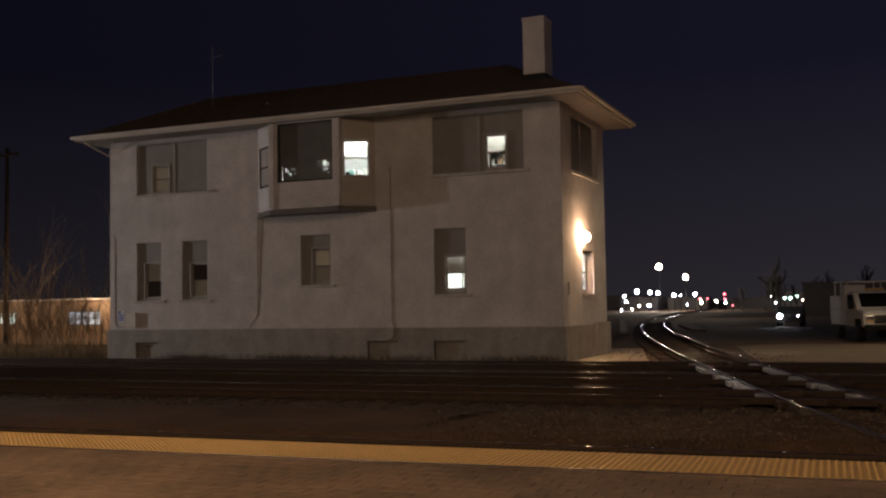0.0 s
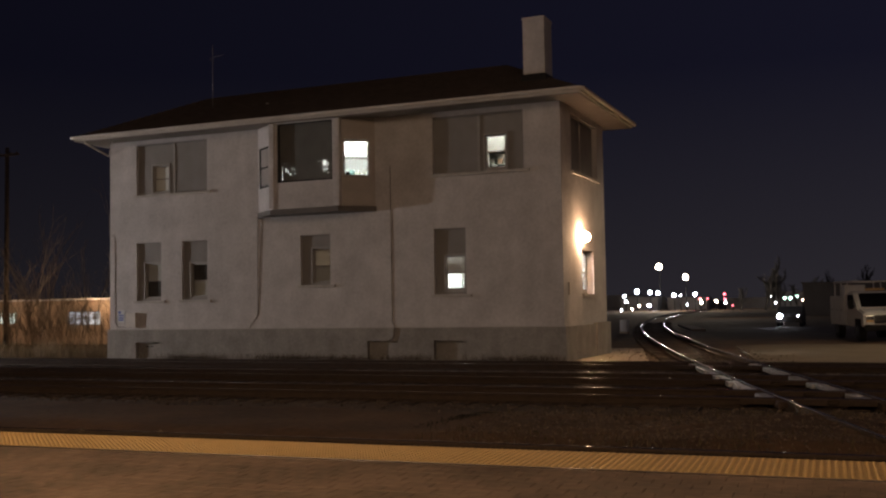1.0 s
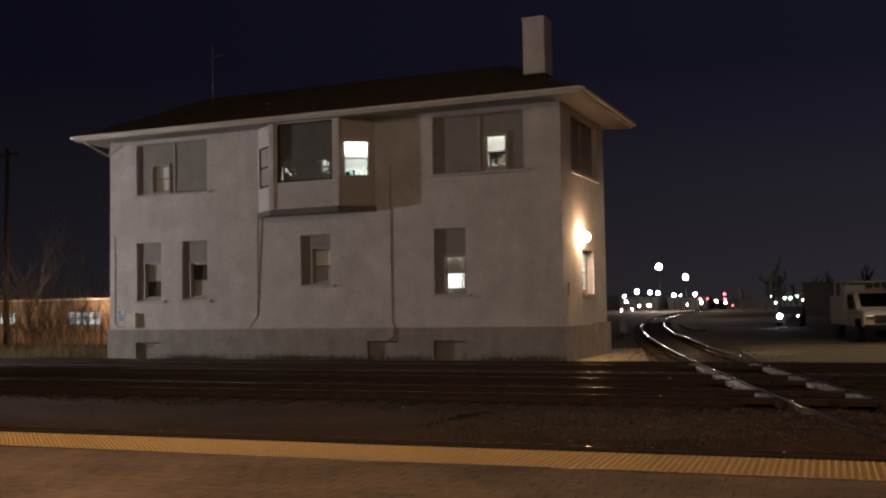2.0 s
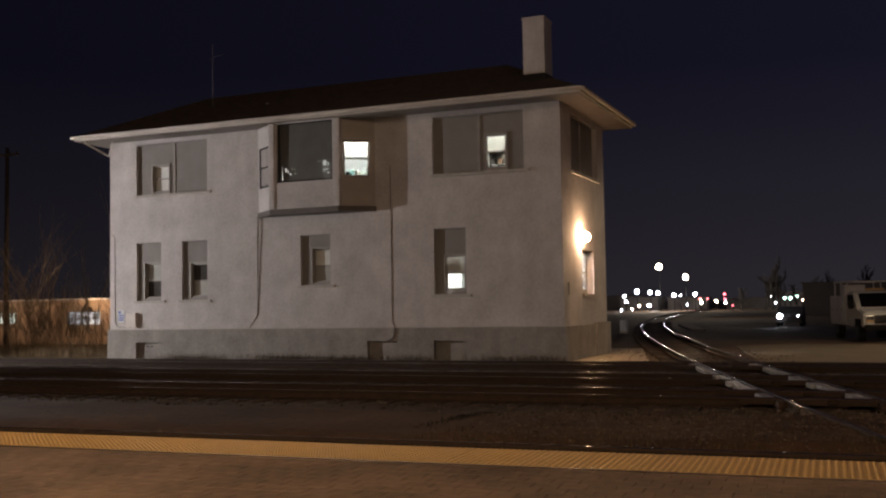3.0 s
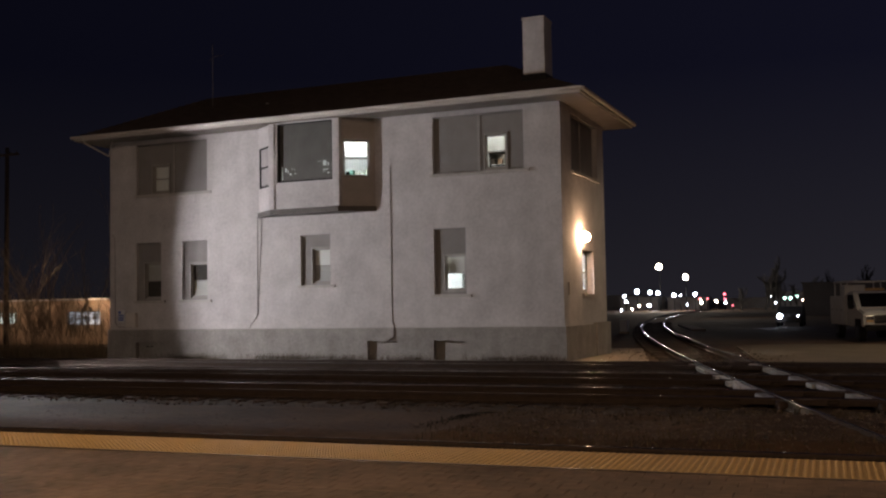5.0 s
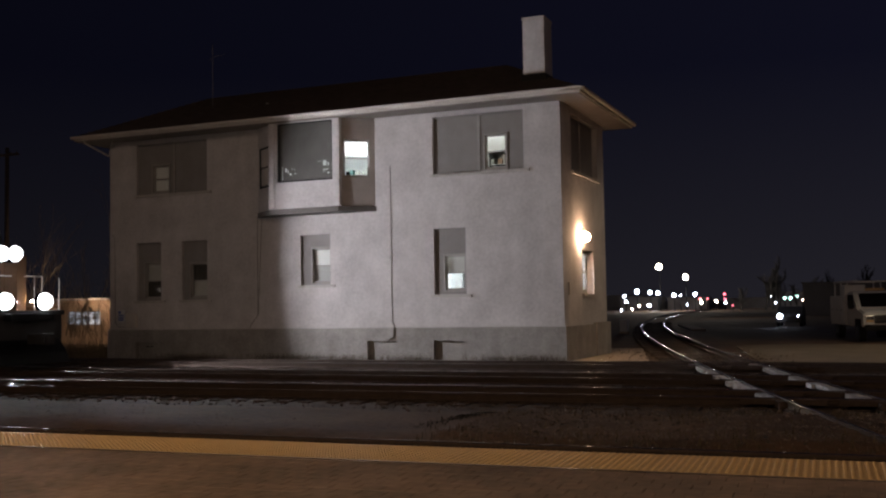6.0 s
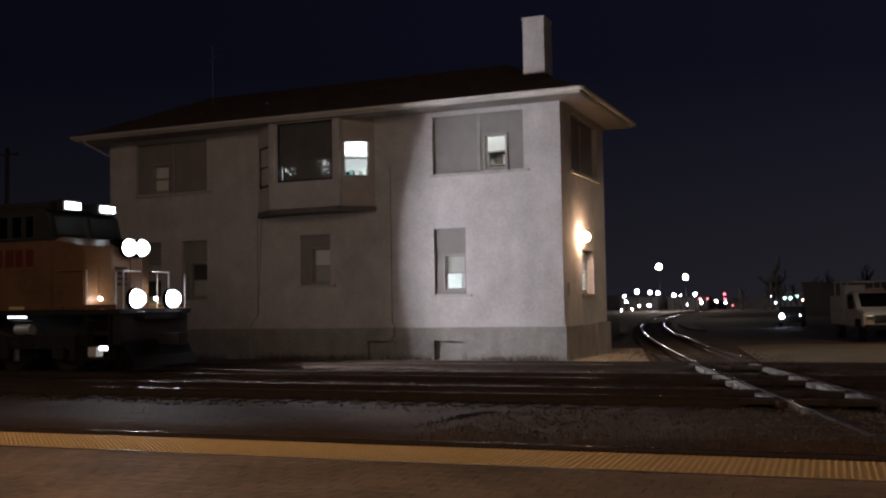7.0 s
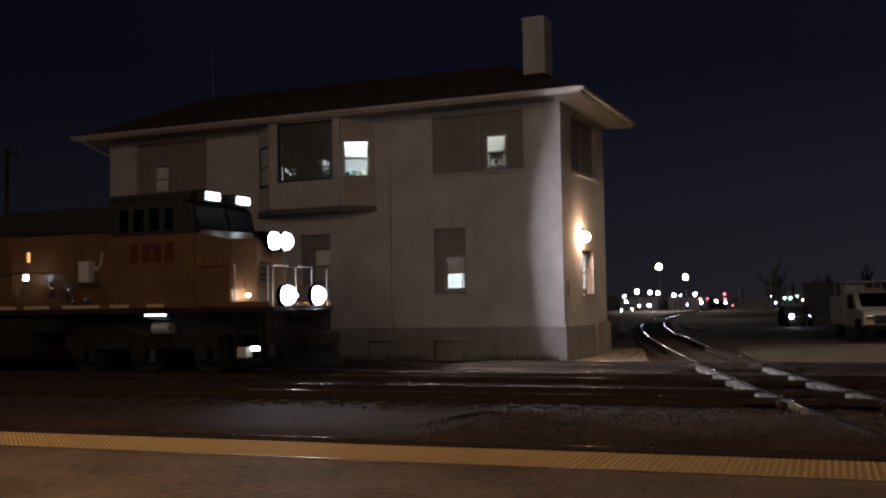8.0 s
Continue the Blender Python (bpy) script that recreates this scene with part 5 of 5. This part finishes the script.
# ---- bare trees, shrubs and weeds ----
def branch(V, Fc, a, d, length, r, level, rng):
    """Tapered three-sided limbs that fork, added to the lists of vertices and faces."""
    n = 3
    for i in range(n):
        d2 = (d + Vector((rng.gauss(0, 0.12), rng.gauss(0, 0.12), rng.gauss(0.03, 0.06)))).normalized()
        b = a + d2 * length / n
        e = d2.orthogonal().normalized()
        f = d2.cross(e)
        k = len(V)
        for p, q in ((a, r * (1 - 0.25 * i / n)), (b, r * (1 - 0.25 * (i + 1) / n))):
            for m in range(3):
                V.append(tuple(p + (e * math.cos(2.0944 * m) + f * math.sin(2.0944 * m)) * q))
        Fc.extend(((k, k + 1, k + 4, k + 3), (k + 1, k + 2, k + 5, k + 4), (k + 2, k, k + 3, k + 5)))
        if level < 3:
            for w in range(2 if level else 3):
                side = Vector((rng.gauss(0, 1), rng.gauss(0, 1), rng.uniform(0.3, 1.2))).normalized()
                branch(V, Fc, b, (d2 * 0.7 + side * 0.6).normalized(), length * rng.uniform(0.35, 0.6), r * 0.5, level + 1, rng)
        a, d = b, d2


def limbs(name, V, Fc, m, parent):
    me = bpy.data.meshes.new(name)
    me.from_pydata(V, [], Fc)
    me.materials.append(m)
    ob = new(name, me)
    ob.parent = parent
    return ob


def bare_shrub(x, y, h, seed, stems, label):
    rng = random.Random(seed)
    t = holder("bare_shrub", label, "shrub", (x, y, -0.3), "bare shrubs by the tower")
    for k in range(stems):
        V, Fc = [], []
        d = Vector((rng.gauss(0, 0.22), rng.gauss(0, 0.22), 1)).normalized()
        branch(V, Fc, Vector((rng.gauss(0, 0.15), rng.gauss(0, 0.15), 0)), d, h * rng.uniform(0.7, 1.0), 0.010 + 0.003 * h, 1, rng)
        limbs("stem", V, Fc, BARK, t)


rs = random.Random(4)
for i in range(40):
    bare_shrub(-45.0 + i * 0.43 + rs.uniform(-0.3, 0.3), 37.5 + rs.uniform(0, 5), rs.uniform(1.6, 3.0), 20 + i, 5, "leafless shrub with thin twigs at the yard's edge")
for x, y, h, k in ((-38.2, 40.5, 5.4, 61), (-36.6, 41, 5.0, 62), (-34.9, 41.5, 5.6, 63), (-42.5, 42, 4.6, 64), (-40.4, 41.0, 4.4, 65)):
    bare_shrub(x, y, h, k, 2, "tall leafless sapling at the yard's edge")


def blades(name, n, place, label, hmin, hmax, m=None):
    rng = np.random.default_rng(8)
    V, Fc = [], []
    for i in range(n):
        x, y, z = place(rng)
        h = rng.uniform(hmin, hmax)
        a = rng.uniform(0, 6.28)
        w = rng.uniform(0.004, 0.012)
        dx, dy = rng.normal(0, 0.3, 2) * h
        c, s = math.cos(a) * w, math.sin(a) * w
        V += [(x - c, y - s, z), (x + c, y + s, z), (x + dx * 0.4 + c * 0.7, y + dy * 0.4 + s * 0.7, z + h * 0.6), (x + dx * 0.4 - c * 0.7, y + dy * 0.4 - s * 0.7, z + h * 0.6), (x + dx, y + dy, z + h)]
        Fc += [(5 * i, 5 * i + 1, 5 * i + 2, 5 * i + 3), (5 * i + 3, 5 * i + 2, 5 * i + 4)]
    me = bpy.data.meshes.new(name)
    me.from_pydata(V, [], Fc)
    me.materials.append(m or GRASS)
    return tagged(new(name, me), label, "weeds", kind="stuff")


def wall_weeds(rng):
    c = (-22.6, -20.0, -18.4, -16.9, -14.6, -11.5, -10.1, -23.8, -19.2)[rng.integers(9)]
    return rng.normal(c, 0.55), F - 0.12 - abs(rng.normal(0, 0.35)), -0.30


def verge_weeds(rng):
    x = rng.uniform(-6, 2)
    y = 12.9 + abs(rng.normal(0, 0.5)) if rng.random() < 0.5 else 16.9 - abs(rng.normal(0, 1.2))
    return x, y, hill(x, y) - 0.01


def path_edge_weeds(rng):
    """Along the trodden edge where the smooth dirt meets the rubble."""
    k = rng.random()
    x, y = -6.30 + k * 0.19 + rng.normal(0, 0.10), 13.93 + k * 3.60 + 0.35 * math.sin(7 * k) + rng.normal(0, 0.13)
    return x, y, hill(x, y) - 0.01


def edge_weeds(rng):
    x, y = rng.uniform(-44, -27.6), rng.uniform(30.5, 40)
    return x, y, -0.3


def far_tree(x, y, h, seed):
    rng = random.Random(seed)
    t = holder("far_tree", "dark bare tree on the horizon", "tree", (x, y, -0.3), "trees on the horizon")
    V, Fc = [], []
    branch(V, Fc, Vector((0, 0, 0)), Vector((0, 0, 1)), h * 0.75, 0.05 * h, 0, rng)
    limbs("crown", V, Fc, FARDARK, t)


for x, y, h, k in ((-17.0, 190, 6.6, 1), (-18.4, 192, 5.4, 2), (-15.6, 188, 5.0, 3), (-9.5, 186, 4.2, 4), (-6.0, 150, 4.0, 5), (-2.0, 150, 4.4, 6), (2.0, 150, 4.2, 7), (-22.5, 192, 3.6, 8), (-12.8, 190, 3.4, 9)):
    far_tree(x, y, h, k)
blades("wall_weeds", 2600, wall_weeds, "dry weeds along the foot of the tower wall", 0.1, 0.4)
blades("verge_weeds", 1500, verge_weeds, "sparse dead grass on the dirt verge", 0.03, 0.14)
# the blades at the path's edge stand in for a thin dark crack
blades("path_edge_weeds", 700, path_edge_weeds, "low dark blades drawing the thin crack along the trodden dirt", 0.015, 0.06, CRACKBLADES)
blades("edge_weeds", 8000, edge_weeds, "tall dead grass at the yard's edge", 0.15, 0.7, EDGEGRASS)


# ---- what moves ----
def motions():
    speed, x8 = 4.69, -13.63
    at = lambda t: x8 + speed * (t - 8.0)
    walk(loco, [(t, pose(at(t), T3, 0)) for t in (0.0, 2.0, 4.0, 6.0, 8.0)])
    walk(car, [(t, pose(x, y, -0.3, 0, 0, a)) for t, x, y, a in ((0.0, -5.65, 77.0, 0), (4.0, -5.65, 77.0, 0), (6.6, -5.64, 77.0, 0), (7.3, -5.50, 76.8, 6), (8.0, -5.34, 76.4, 14))])
    turn = math.degrees(speed / 0.53)
    for w, x in wheelsets:
        walk(w, [(0.1 * k, pose(x, 0, 0.53, 0, turn * 0.1 * k, 0)) for k in range(81)])


motions()
